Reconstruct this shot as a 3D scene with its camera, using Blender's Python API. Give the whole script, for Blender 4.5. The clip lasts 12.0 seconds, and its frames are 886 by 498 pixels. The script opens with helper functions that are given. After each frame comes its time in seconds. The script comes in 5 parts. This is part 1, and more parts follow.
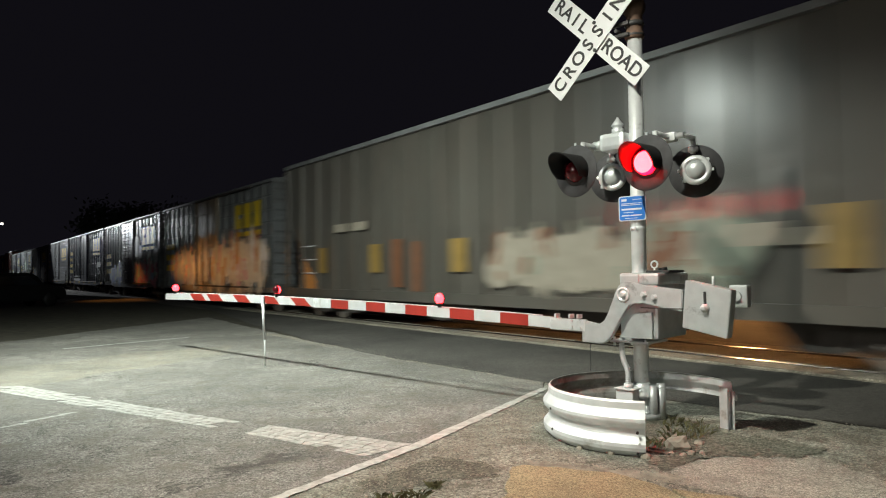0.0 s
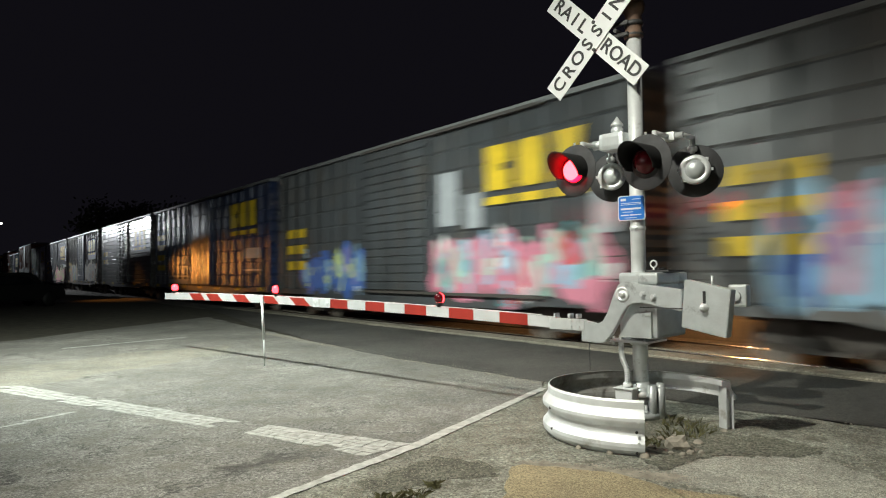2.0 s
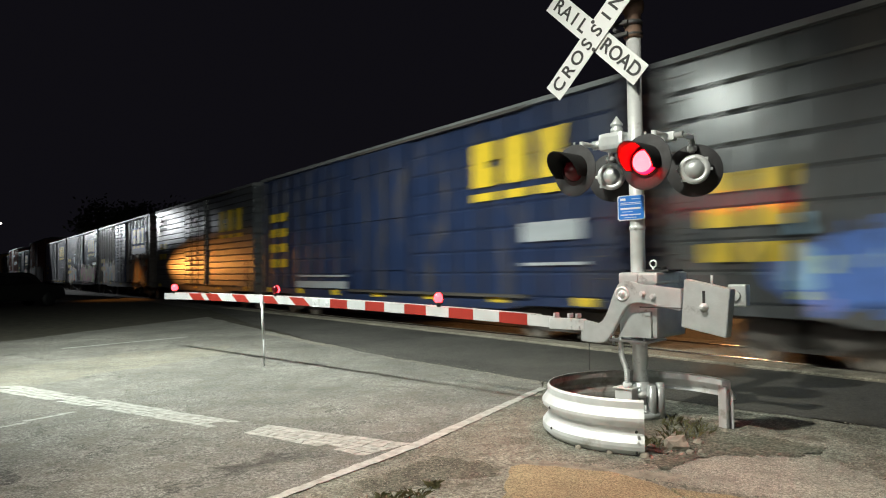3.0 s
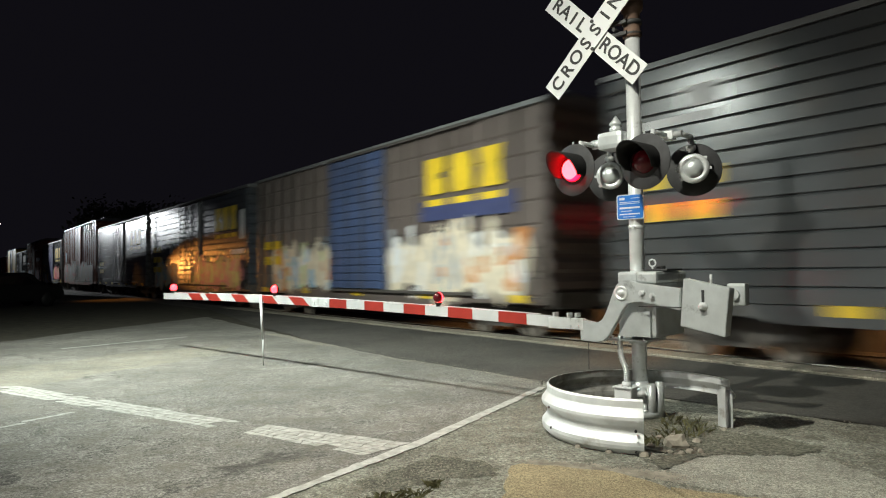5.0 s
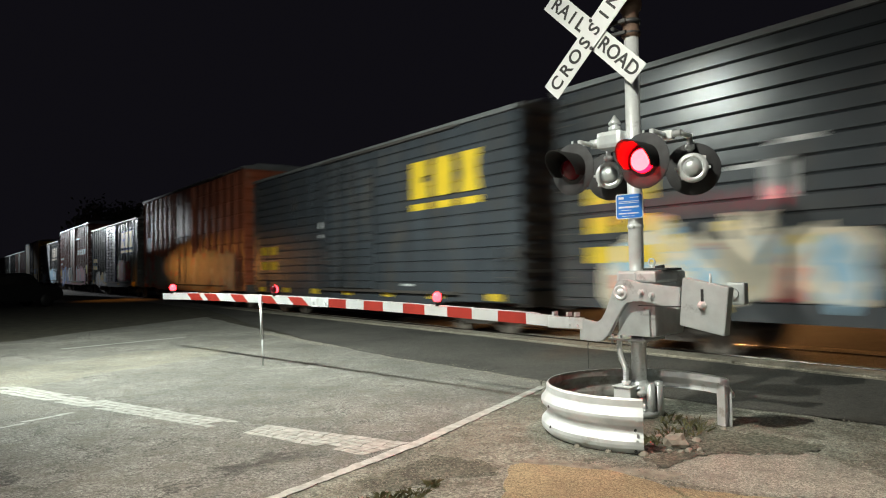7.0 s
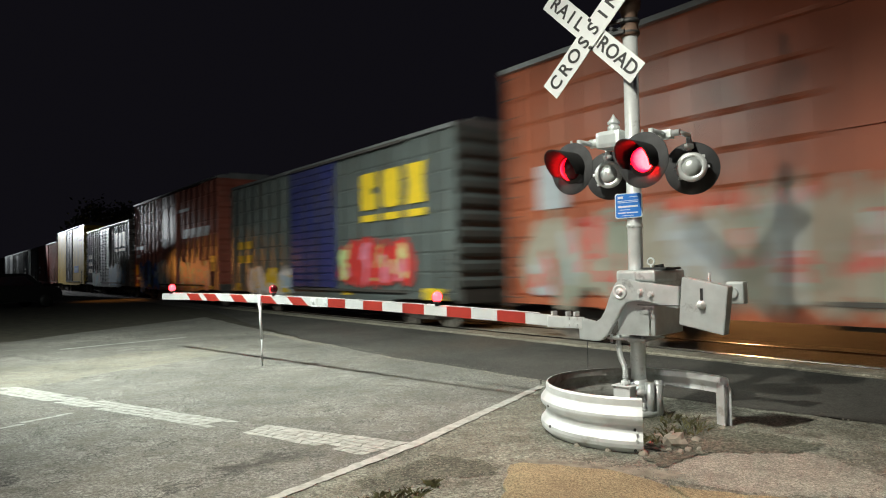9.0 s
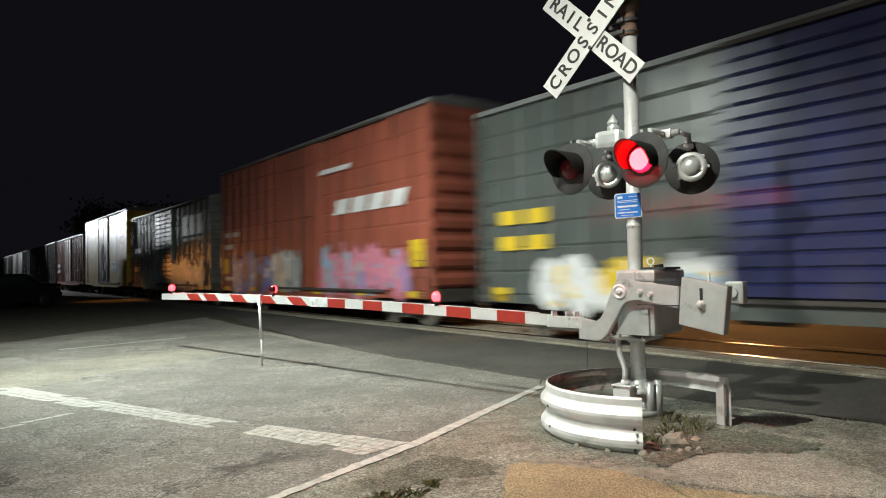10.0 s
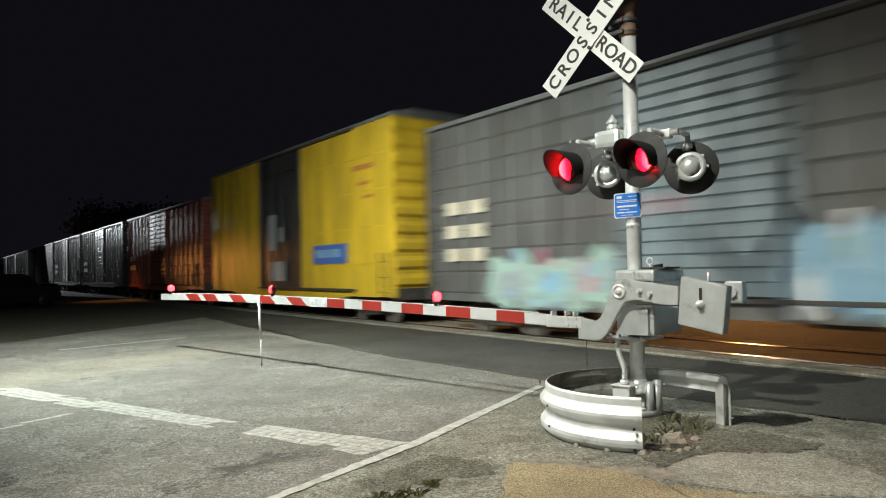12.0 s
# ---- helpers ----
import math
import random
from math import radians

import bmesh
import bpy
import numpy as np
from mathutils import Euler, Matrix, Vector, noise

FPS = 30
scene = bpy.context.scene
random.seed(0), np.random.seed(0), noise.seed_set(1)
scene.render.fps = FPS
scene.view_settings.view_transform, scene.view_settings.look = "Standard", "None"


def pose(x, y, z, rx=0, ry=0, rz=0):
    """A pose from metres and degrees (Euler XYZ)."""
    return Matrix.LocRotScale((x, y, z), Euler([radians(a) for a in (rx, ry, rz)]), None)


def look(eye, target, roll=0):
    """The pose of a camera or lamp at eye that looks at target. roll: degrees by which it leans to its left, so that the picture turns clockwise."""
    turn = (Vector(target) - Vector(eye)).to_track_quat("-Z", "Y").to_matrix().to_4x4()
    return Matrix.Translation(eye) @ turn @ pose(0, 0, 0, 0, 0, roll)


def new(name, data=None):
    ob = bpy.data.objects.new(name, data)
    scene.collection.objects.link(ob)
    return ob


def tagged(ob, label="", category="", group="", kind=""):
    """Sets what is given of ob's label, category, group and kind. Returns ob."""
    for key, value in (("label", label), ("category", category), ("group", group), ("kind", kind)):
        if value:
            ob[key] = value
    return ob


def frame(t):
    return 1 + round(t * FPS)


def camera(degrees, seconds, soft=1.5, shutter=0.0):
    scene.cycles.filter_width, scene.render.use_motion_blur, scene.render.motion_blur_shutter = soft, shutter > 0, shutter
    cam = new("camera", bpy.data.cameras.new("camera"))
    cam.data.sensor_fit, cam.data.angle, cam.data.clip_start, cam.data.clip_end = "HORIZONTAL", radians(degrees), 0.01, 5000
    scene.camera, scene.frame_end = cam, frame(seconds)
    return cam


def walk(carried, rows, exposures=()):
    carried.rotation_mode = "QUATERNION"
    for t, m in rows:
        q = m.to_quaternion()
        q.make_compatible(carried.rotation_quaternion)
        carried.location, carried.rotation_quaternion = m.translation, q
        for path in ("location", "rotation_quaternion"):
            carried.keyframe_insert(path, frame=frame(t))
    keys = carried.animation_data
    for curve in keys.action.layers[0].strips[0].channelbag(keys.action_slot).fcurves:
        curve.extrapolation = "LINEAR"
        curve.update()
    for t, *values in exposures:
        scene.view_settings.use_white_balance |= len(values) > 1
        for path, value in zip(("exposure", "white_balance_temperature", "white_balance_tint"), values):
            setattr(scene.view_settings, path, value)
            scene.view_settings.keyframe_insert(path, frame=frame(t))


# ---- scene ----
F_DEG = 65.41
EYE = (0.0, 0.0, 1.544)
cam = camera(F_DEG, 12.0, soft=1.1, shutter=1.0)


def aim(yaw, pitch, lean):
    """Camera pose: yaw to the left, pitch up, lean to the right (degrees)."""
    y, q = radians(yaw), radians(pitch)
    way = Vector((-math.sin(y) * math.cos(q), math.cos(y) * math.cos(q), math.sin(q)))
    return look(EYE, Vector(EYE) + way, -lean)


walk(cam, [
    (0.0, aim(0.195, 1.750, 0.717)), (2.0, aim(0.139, 1.718, 0.725)), (4.0, aim(0.078, 1.682, 0.792)),
    (6.0, aim(0.016, 1.648, 0.893)), (8.0, aim(-0.045, 1.620, 0.999)), (10.0, aim(-0.101, 1.602, 1.087)),
    (12.0, aim(-0.148, 1.600, 1.130))])

# ------------------------------------------------------------------ plan
PHI = 0.6322                      # heading of the track, to the left of straight ahead
UD = Vector((-math.sin(PHI), math.cos(PHI), 0))   # along the track, away
WD = Vector((math.cos(PHI), math.sin(PHI), 0))    # across the track, away
TRACK_W = 11.5                    # track centre line, metres across
SIDE = 1.53                       # half width of a car
MAST = Vector((2.018, 7.2, 0))
SIGNAL_RZ = -43.8                 # signal frame: x along the arm towards the mast, y away from the driver


def tr(u, w, z=0.0):
    v = UD * u + WD * w
    return (v.x, v.y, z)


# ------------------------------------------------------------------ light
world = bpy.data.worlds.new("night_sky")
scene.world = world
world.use_nodes = True
bg = world.node_tree.nodes["Background"]
bg.inputs["Color"].default_value = (0.72, 0.66, 0.95, 1)
bg.inputs["Strength"].default_value = 0.0065


def spot(name, place, target, watts, colour, degrees, blend, radius):
    lamp = bpy.data.lights.new(name, "SPOT")
    lamp.energy, lamp.color, lamp.spot_size, lamp.spot_blend = watts, colour, radians(degrees), blend
    lamp.shadow_soft_size = radius
    ob = new(name, lamp)
    ob.matrix_world = look(place, target)
    return ob


# street lamp over the road, yard lamps beside and behind the viewer, far white lamp, sodium lamps beside and beyond the track
spot("street_light", (-5.5, 10.15, 6.6), (-4.3, 13.4, 0), 5700, (0.91, 1.0, 0.92), 154, 0.87, 0.35)
spot("yard_light", (-2.5, 2.9, 7.8), (1.9, 5.6, 0.0), 3250, (1.0, 1.0, 0.87), 80, 0.75, 0.09)
spot("low_light", (-6.8, -1.0, 4.9), (4.2, 8.6, 1.5), 900, (1.0, 0.97, 0.88), 52, 0.9, 0.22)
spot("far_light", tr(100, 2, 9), tr(78, 10, 3.6), 17000, (0.92, 0.97, 1.0), 32.6, 0.25, 0.04)
spot("farther_light", tr(170, 0, 10), tr(135, 10, 3), 17000, (0.90, 0.97, 1.0), 20, 0.6, 0.1)
spot("sodium_light", tr(75, 2.5, 2.3), tr(30.5, 9.97, 1.8), 5000, (1.0, 0.38, 0.075), 4.6, 1.0, 0.03)
spot("sodium_far", tr(47.5, 8.6, 4), tr(45.5, 8.8, 0), 420, (1.0, 0.38, 0.07), 66, 0.8, 0.2)
spot("sodium_beyond", tr(19, 33, 5.6), tr(7, 11.8, 0), 8500, (1.0, 0.45, 0.14), 50, 0.6, 0.15)

# ------------------------------------------------------------------ materials


def mat(name, colour, rough=0.6, metal=0.0, vary=0.25, scale=6.0, bump=0.0, bump_scale=40.0, dirt=None, dirt_amount=0.0,
        dirt_scale=2.5, stretch=(1, 1, 1), emit=None, power=0.0, coat=0.0, coat_rough=0.33):
    m = bpy.data.materials.new(name)
    m.use_nodes = True
    nt = m.node_tree
    n, lk = nt.nodes, nt.links
    b = n["Principled BSDF"]
    b.inputs["Roughness"].default_value, b.inputs["Metallic"].default_value = rough, metal
    b.inputs["Coat Weight"].default_value, b.inputs["Coat Roughness"].default_value = coat, coat_rough
    if emit:
        b.inputs["Emission Color"].default_value, b.inputs["Emission Strength"].default_value = (*emit, 1), power
    tc, mp = n.new("ShaderNodeTexCoord"), n.new("ShaderNodeMapping")
    mp.inputs["Scale"].default_value = stretch
    lk.new(tc.outputs["Object"], mp.inputs["Vector"])
    tx = n.new("ShaderNodeTexNoise")
    tx.inputs["Scale"].default_value, tx.inputs["Detail"].default_value = scale, 6
    lk.new(mp.outputs[0], tx.inputs["Vector"])
    ramp = n.new("ShaderNodeMapRange")
    ramp.inputs["From Min"].default_value, ramp.inputs["From Max"].default_value = 0.3, 0.7
    ramp.inputs["To Min"].default_value, ramp.inputs["To Max"].default_value = 1 - vary, 1 + vary
    lk.new(tx.outputs["Fac"], ramp.inputs["Value"])
    mul = n.new("ShaderNodeVectorMath")
    mul.operation = "SCALE"
    mul.inputs[0].default_value = colour
    lk.new(ramp.outputs[0], mul.inputs["Scale"])
    out = mul.outputs[0]
    if dirt:
        d = n.new("ShaderNodeTexNoise")
        d.inputs["Scale"].default_value, d.inputs["Detail"].default_value = dirt_scale, 8
        d.inputs["Roughness"].default_value = 0.65
        lk.new(mp.outputs[0], d.inputs["Vector"])
        r = n.new("ShaderNodeMapRange")
        r.inputs["From Min"].default_value, r.inputs["From Max"].default_value = 0.62 - 0.3 * dirt_amount, 0.72
        lk.new(d.outputs["Fac"], r.inputs["Value"])
        mix = n.new("ShaderNodeMix")
        mix.data_type = "RGBA"
        mix.inputs["B"].default_value = (*dirt, 1)
        lk.new(r.outputs[0], mix.inputs["Factor"])
        lk.new(out, mix.inputs["A"])
        out = mix.outputs["Result"]
    lk.new(out, b.inputs["Base Color"])
    if bump:
        bt = n.new("ShaderNodeTexNoise")
        bt.inputs["Scale"].default_value, bt.inputs["Detail"].default_value = bump_scale, 5
        lk.new(tc.outputs["Object"], bt.inputs["Vector"])
        bn = n.new("ShaderNodeBump")
        bn.inputs["Strength"].default_value, bn.inputs["Distance"].default_value = 1.0, bump
        lk.new(bt.outputs["Fac"], bn.inputs["Height"])
        lk.new(bn.outputs[0], b.inputs["Normal"])
    return m


def asphalt(name, dark, light, crack=0.6, rough=0.85, chips=85.0, gravel=0.4, tint=(0.19, 0.165, 0.12), stain=0.4, spill=None):
    """Worn asphalt or concrete: chips of stone, stains at two scales and fine broken cracks."""
    m = bpy.data.materials.new(name)
    m.use_nodes = True
    nt = m.node_tree
    n, lk = nt.nodes, nt.links
    b = n["Principled BSDF"]
    b.inputs["Roughness"].default_value = rough
    tc = n.new("ShaderNodeTexCoord")

    def noise_tex(scale, detail, rgh):
        t = n.new("ShaderNodeTexNoise")
        t.inputs["Scale"].default_value, t.inputs["Detail"].default_value, t.inputs["Roughness"].default_value = scale, detail, rgh
        lk.new(tc.outputs["Object"], t.inputs["Vector"])
        return t

    def span(value, f0, f1, t0, t1):
        r = n.new("ShaderNodeMapRange")
        for k, v in zip(("From Min", "From Max", "To Min", "To Max"), (f0, f1, t0, t1)):
            r.inputs[k].default_value = v
        lk.new(value, r.inputs["Value"])
        return r.outputs[0]

    def scaled(vec, fac):
        v = n.new("ShaderNodeVectorMath")
        v.operation = "SCALE"
        lk.new(vec, v.inputs[0])
        lk.new(fac, v.inputs["Scale"])
        return v.outputs[0]

    big, mid, fine = noise_tex(0.5, 9, 0.65), noise_tex(3.1, 8, 0.7), noise_tex(32, 4, 0.75)
    cell = n.new("ShaderNodeTexVoronoi")
    cell.inputs["Scale"].default_value = chips
    lk.new(tc.outputs["Object"], cell.inputs["Vector"])
    grey = n.new("ShaderNodeSeparateColor")
    lk.new(cell.outputs["Color"], grey.inputs[0])
    mix = n.new("ShaderNodeMix")
    mix.data_type = "RGBA"
    mix.inputs["A"].default_value, mix.inputs["B"].default_value = (*dark, 1), (*light, 1)
    lk.new(span(fine.outputs["Fac"], 0.34, 0.68, 0.0, 1.0), mix.inputs["Factor"])
    col = scaled(mix.outputs["Result"], span(grey.outputs[0], 0.0, 1.0, 0.52, 1.58))
    col = scaled(col, span(big.outputs["Fac"], 0.36, 0.64, 0.66, 1.3))
    brown = n.new("ShaderNodeMix")
    brown.data_type = "RGBA"
    brown.inputs["B"].default_value = (*tint, 1)
    lk.new(span(mid.outputs["Fac"], 0.46, 0.66, 0.0, stain), brown.inputs["Factor"])
    lk.new(col, brown.inputs["A"])
    col = brown.outputs["Result"]
    warp = n.new("ShaderNodeVectorMath")
    warp.operation = "MULTIPLY_ADD"
    warp.inputs[1].default_value = (1.3, 1.3, 0)
    lk.new(mid.outputs["Color"], warp.inputs[0])
    lk.new(tc.outputs["Object"], warp.inputs[2])
    cr = n.new("ShaderNodeTexVoronoi")
    cr.feature, cr.inputs["Scale"].default_value = "DISTANCE_TO_EDGE", 1.1
    lk.new(warp.outputs[0], cr.inputs["Vector"])
    gap = n.new("ShaderNodeMath")
    gap.operation = "ADD"
    gap.use_clamp = True
    lk.new(span(cr.outputs["Distance"], 0.0, 0.02, 1 - crack, 1.0), gap.inputs[0])
    lk.new(span(big.outputs["Fac"], 0.42, 0.56, 0.6, 0.0), gap.inputs[1])
    col = scaled(col, gap.outputs[0])
    if spill:
        off = n.new("ShaderNodeVectorMath")
        off.operation = "SUBTRACT"
        off.inputs[1].default_value = (spill[0], spill[1], 0)
        lk.new(warp.outputs[0], off.inputs[0])
        squash = n.new("ShaderNodeMapping")
        squash.vector_type = "TEXTURE"
        squash.inputs["Rotation"].default_value, squash.inputs["Scale"].default_value = (0, 0, radians(spill[2])), (spill[3], spill[4], 1)
        lk.new(off.outputs[0], squash.inputs["Vector"])
        flat = n.new("ShaderNodeVectorMath")
        flat.operation = "LENGTH"
        lk.new(squash.outputs[0], flat.inputs[0])
        col = scaled(col, span(flat.outputs["Value"], 0.35, 1.15, 0.42, 1.0))
    lk.new(col, b.inputs["Base Color"])
    hgt = n.new("ShaderNodeMath")
    hgt.operation = "MULTIPLY_ADD"
    lk.new(cell.outputs["Distance"], hgt.inputs[0])
    hgt.inputs[1].default_value = -0.8
    lk.new(fine.outputs["Fac"], hgt.inputs[2])
    bn = n.new("ShaderNodeBump")
    bn.inputs["Strength"].default_value, bn.inputs["Distance"].default_value = 1.0, 0.004 + 0.012 * gravel
    lk.new(hgt.outputs[0], bn.inputs["Height"])
    lk.new(bn.outputs[0], b.inputs["Normal"])
    return m


OLD_ASPHALT = asphalt("worn_asphalt", (0.112, 0.107, 0.093), (0.275, 0.266, 0.24), crack=0.85, stain=0.75, tint=(0.15, 0.14, 0.11), spill=(-0.8, 6.38, 47, 0.55, 0.2))
NEW_ASPHALT = asphalt("dark_asphalt", (0.037, 0.035, 0.031), (0.09, 0.084, 0.074), crack=0.1, tint=(0.09, 0.085, 0.075), gravel=0.2)
SHOULDER = asphalt("gravel_shoulder", (0.13, 0.13, 0.105), (0.37, 0.37, 0.31), crack=0.3, chips=60, gravel=0.8, tint=(0.10, 0.092, 0.068), stain=0.85)
CONCRETE = asphalt("track_concrete", (0.2, 0.18, 0.14), (0.36, 0.33, 0.27), crack=0.4, gravel=0.2, stain=0.5, tint=(0.12, 0.09, 0.06))
SLAB = asphalt("tan_concrete", (0.25, 0.205, 0.12), (0.34, 0.285, 0.172), crack=0.2, gravel=0.05, stain=0.3, tint=(0.24, 0.19, 0.12), chips=120)
PATCH = asphalt("old_concrete", (0.23, 0.225, 0.19), (0.40, 0.395, 0.34), crack=0.5, gravel=0.25, chips=110, stain=0.5, tint=(0.17, 0.16, 0.125))
DIRT = asphalt("dark_dirt", (0.072, 0.07, 0.052), (0.205, 0.2, 0.155), crack=0.0, gravel=1.0, chips=48, stain=0.6, tint=(0.06, 0.055, 0.04))
SAND = asphalt("sandy_asphalt", (0.125, 0.119, 0.098), (0.285, 0.272, 0.228), crack=0.5, stain=0.5, tint=(0.24, 0.21, 0.15), gravel=0.2)
SOIL = mat("dark_soil", (0.05, 0.045, 0.03), 0.95, vary=0.5, scale=3, bump=0.03, bump_scale=8)
BALLAST = mat("ballast", (0.13, 0.115, 0.1), 0.95, vary=0.6, scale=30, bump=0.04, bump_scale=24)
WHITE_LINE = mat("worn_road_paint", (0.54, 0.535, 0.50), 0.7, vary=0.16, scale=14, dirt=(0.22, 0.212, 0.18), dirt_amount=1.0, dirt_scale=11, bump=0.003, bump_scale=60)
EDGE_PAINT = mat("edge_line_paint", (0.56, 0.555, 0.52), 0.65, vary=0.12, scale=14, dirt=(0.27, 0.26, 0.225), dirt_amount=0.9, dirt_scale=10, bump=0.003, bump_scale=60)
GALV = mat("galvanised_steel", (0.72, 0.74, 0.74), 0.45, 0.2, vary=0.14, scale=5, dirt=(0.4, 0.38, 0.34), dirt_amount=0.15, dirt_scale=4, bump=0.001)
GALV_INNER = mat("darker_dirty_galvanised", (0.30, 0.30, 0.28), 0.6, 0.2, vary=0.25, scale=7, dirt=(0.12, 0.10, 0.08), dirt_amount=0.5, dirt_scale=6)
ALU = mat("aluminium_paint", (0.74, 0.76, 0.76), 0.3, 0.4, vary=0.1, scale=8, dirt=(0.36, 0.35, 0.33), dirt_amount=0.2, dirt_scale=6, bump=0.001)
CASTING = mat("grey_casting", (0.56, 0.59, 0.59), 0.36, 0.4, vary=0.08, scale=9, dirt=(0.28, 0.29, 0.29), dirt_amount=0.05, dirt_scale=5, bump=0.002)
DARK_STEEL = mat("dark_steel", (0.05, 0.05, 0.05), 0.55, 0.5, vary=0.3)
RUST = mat("rusty_steel", (0.13, 0.08, 0.055), 0.75, 0.2, vary=0.4, scale=9)
RAIL_TOP = mat("polished_rail", (0.45, 0.42, 0.4), 0.22, 1.0, vary=0.1)
BLACK = mat("black_paint", (0.012, 0.012, 0.012), 0.55, vary=0.3)
# lighter than BLACK: lamplight on the discs is put into their colour
DISC_BLACK = mat("disc_lifted_black", (0.032, 0.032, 0.034), 0.7, vary=0.35, scale=7)
HOOD_BLACK = mat("hood_matt_black", (0.005, 0.005, 0.005), 0.9, vary=0.3)
SIGN_WHITE = mat("sign_sheet_white", (0.66, 0.67, 0.67), 0.45, vary=0.05, scale=3)
SIGN_BLACK = mat("sign_ink", (0.02, 0.02, 0.02), 0.5, vary=0.1)
SIGN_BLUE = mat("sign_sheet_blue", (0.02, 0.16, 0.55), 0.4, vary=0.08)
ARM_WHITE = mat("arm_sheet_white", (0.54, 0.55, 0.55), 0.45, vary=0.08, scale=5, dirt=(0.5, 0.48, 0.45), dirt_amount=0.2)
ARM_RED = mat("arm_sheet_red", (0.34, 0.03, 0.02), 0.45, vary=0.12, scale=5)
LAMP_GLOW = mat("red_lamp_lit", (0.3, 0.01, 0.02), 0.4, emit=(1.0, 0.0006, 0.004), power=60)
LAMP_DARK = mat("red_lamp_unlit", (0.09, 0.004, 0.008), 0.25, vary=0.2)
ARM_GLOW = mat("arm_lamp_lit", (0.4, 0.02, 0.02), 0.4, emit=(1.0, 0.009, 0.012), power=36)
REAR_GLOW = mat("rear_lamp_beam", (0.4, 0.01, 0.01), 0.4, emit=(1.0, 0.004, 0.03), power=90000)
LAMP_HOT = mat("red_lamp_core", (0.6, 0.1, 0.1), 0.4, emit=(1.0, 0.007, 0.009), power=70)
LAMP_BEAM = mat("red_lamp_beam", (0.6, 0.1, 0.1), 0.4, emit=(1.0, 0.0009, 0.0011), power=600)
FOLIAGE = mat("night_leaves", (0.09, 0.1, 0.06), 0.7, vary=0.4, scale=3)
GRASS = mat("dry_grass", (0.10, 0.095, 0.04), 0.8, vary=0.4, scale=12)
BARK = mat("bark", (0.09, 0.07, 0.05), 0.9, vary=0.4, scale=8)
STONE = mat("rubble_stone", (0.30, 0.27, 0.22), 0.9, vary=0.35, scale=9, bump=0.01)

# ------------------------------------------------------------------ mesh helpers


def box(bm, x0, x1, y0, y1, z0, z1, m=0, bevel=0.0):
    vs = [bm.verts.new((x, y, z)) for z in (z0, z1) for y in (y0, y1) for x in (x0, x1)]
    quads = ((0, 2, 3, 1), (4, 5, 7, 6), (0, 1, 5, 4), (2, 6, 7, 3), (0, 4, 6, 2), (1, 3, 7, 5))
    fs = [bm.faces.new([vs[i] for i in q]) for q in quads]
    for f in fs:
        f.material_index = m
    if bevel:
        es = list({e for f in fs for e in f.edges})
        bmesh.ops.bevel(bm, geom=es, offset=bevel, segments=2, affect="EDGES", profile=0.6)
    return fs


def tube(bm, p0, p1, r0, r1=None, seg=16, m=0, caps=True):
    r1 = r0 if r1 is None else r1
    a, b_ = Vector(p0), Vector(p1)
    q = (b_ - a).to_track_quat("Z", "Y")
    rings = []
    for c, r in ((a, r0), (b_, r1)):
        rings.append([bm.verts.new(c + q @ Vector((r * math.cos(2 * math.pi * k / seg), r * math.sin(2 * math.pi * k / seg), 0))) for k in range(seg)])
    for k in range(seg):
        f = bm.faces.new((rings[0][k], rings[0][(k + 1) % seg], rings[1][(k + 1) % seg], rings[1][k]))
        f.material_index, f.smooth = m, True
    if caps:
        for rg in (rings[0][::-1], rings[1]):
            bm.faces.new(rg).material_index = m


def lathe(bm, profile, seg=24, axis="Z", at=(0, 0, 0), m=0):
    """A solid of revolution from (radius, height) pairs."""
    c = Vector(at)
    rings = []
    for r, hgt in profile:
        ring = []
        for k in range(seg):
            a = 2 * math.pi * k / seg
            p = Vector((r * math.cos(a), r * math.sin(a), hgt))
            if axis == "Y":
                p = Vector((p.x, p.z, p.y))
            elif axis == "X":
                p = Vector((p.z, p.x, p.y))
            ring.append(bm.verts.new(c + p))
        rings.append(ring)
    for a, b_ in zip(rings, rings[1:]):
        for k in range(seg):
            f = bm.faces.new((a[k], a[(k + 1) % seg], b_[(k + 1) % seg], b_[k]))
            f.material_index, f.smooth = m, True
    for rg in (rings[0][::-1], rings[-1]):
        bm.faces.new(rg).material_index = m
    bmesh.ops.recalc_face_normals(bm, faces=bm.faces)


def prism(bm, outline, y0, y1, m=0, plane="XZ"):
    """An outline of (a, b) pairs pulled from y0 to y1."""
    def at(a, b_, c):
        return (a, c, b_) if plane == "XZ" else (a, b_, c)
    lo = [bm.verts.new(at(a, b_, y0)) for a, b_ in outline]
    hi = [bm.verts.new(at(a, b_, y1)) for a, b_ in outline]
    fs = [bm.faces.new(lo), bm.faces.new(hi[::-1])]
    k = len(outline)
    for i in range(k):
        fs.append(bm.faces.new((lo[i], hi[i], hi[(i + 1) % k], lo[(i + 1) % k])))
    for f in fs:
        f.material_index = m
    bmesh.ops.recalc_face_normals(bm, faces=fs)
    return fs


def mesh_of(bm, *materials):
    me = bpy.data.meshes.new("mesh")
    bm.to_mesh(me)
    bm.free()
    for m in materials:
        me.materials.append(m)
    return me


def part(name, bm, material, parent=None, label="", at=None):
    """One mesh object under a thing or a part."""
    mats = material if isinstance(material, (list, tuple)) else (material,)
    ob = new(name, mesh_of(bm, *mats))
    if parent:
        ob.parent = parent
    if at is not None:
        ob.matrix_basis = at
    return tagged(ob, label)


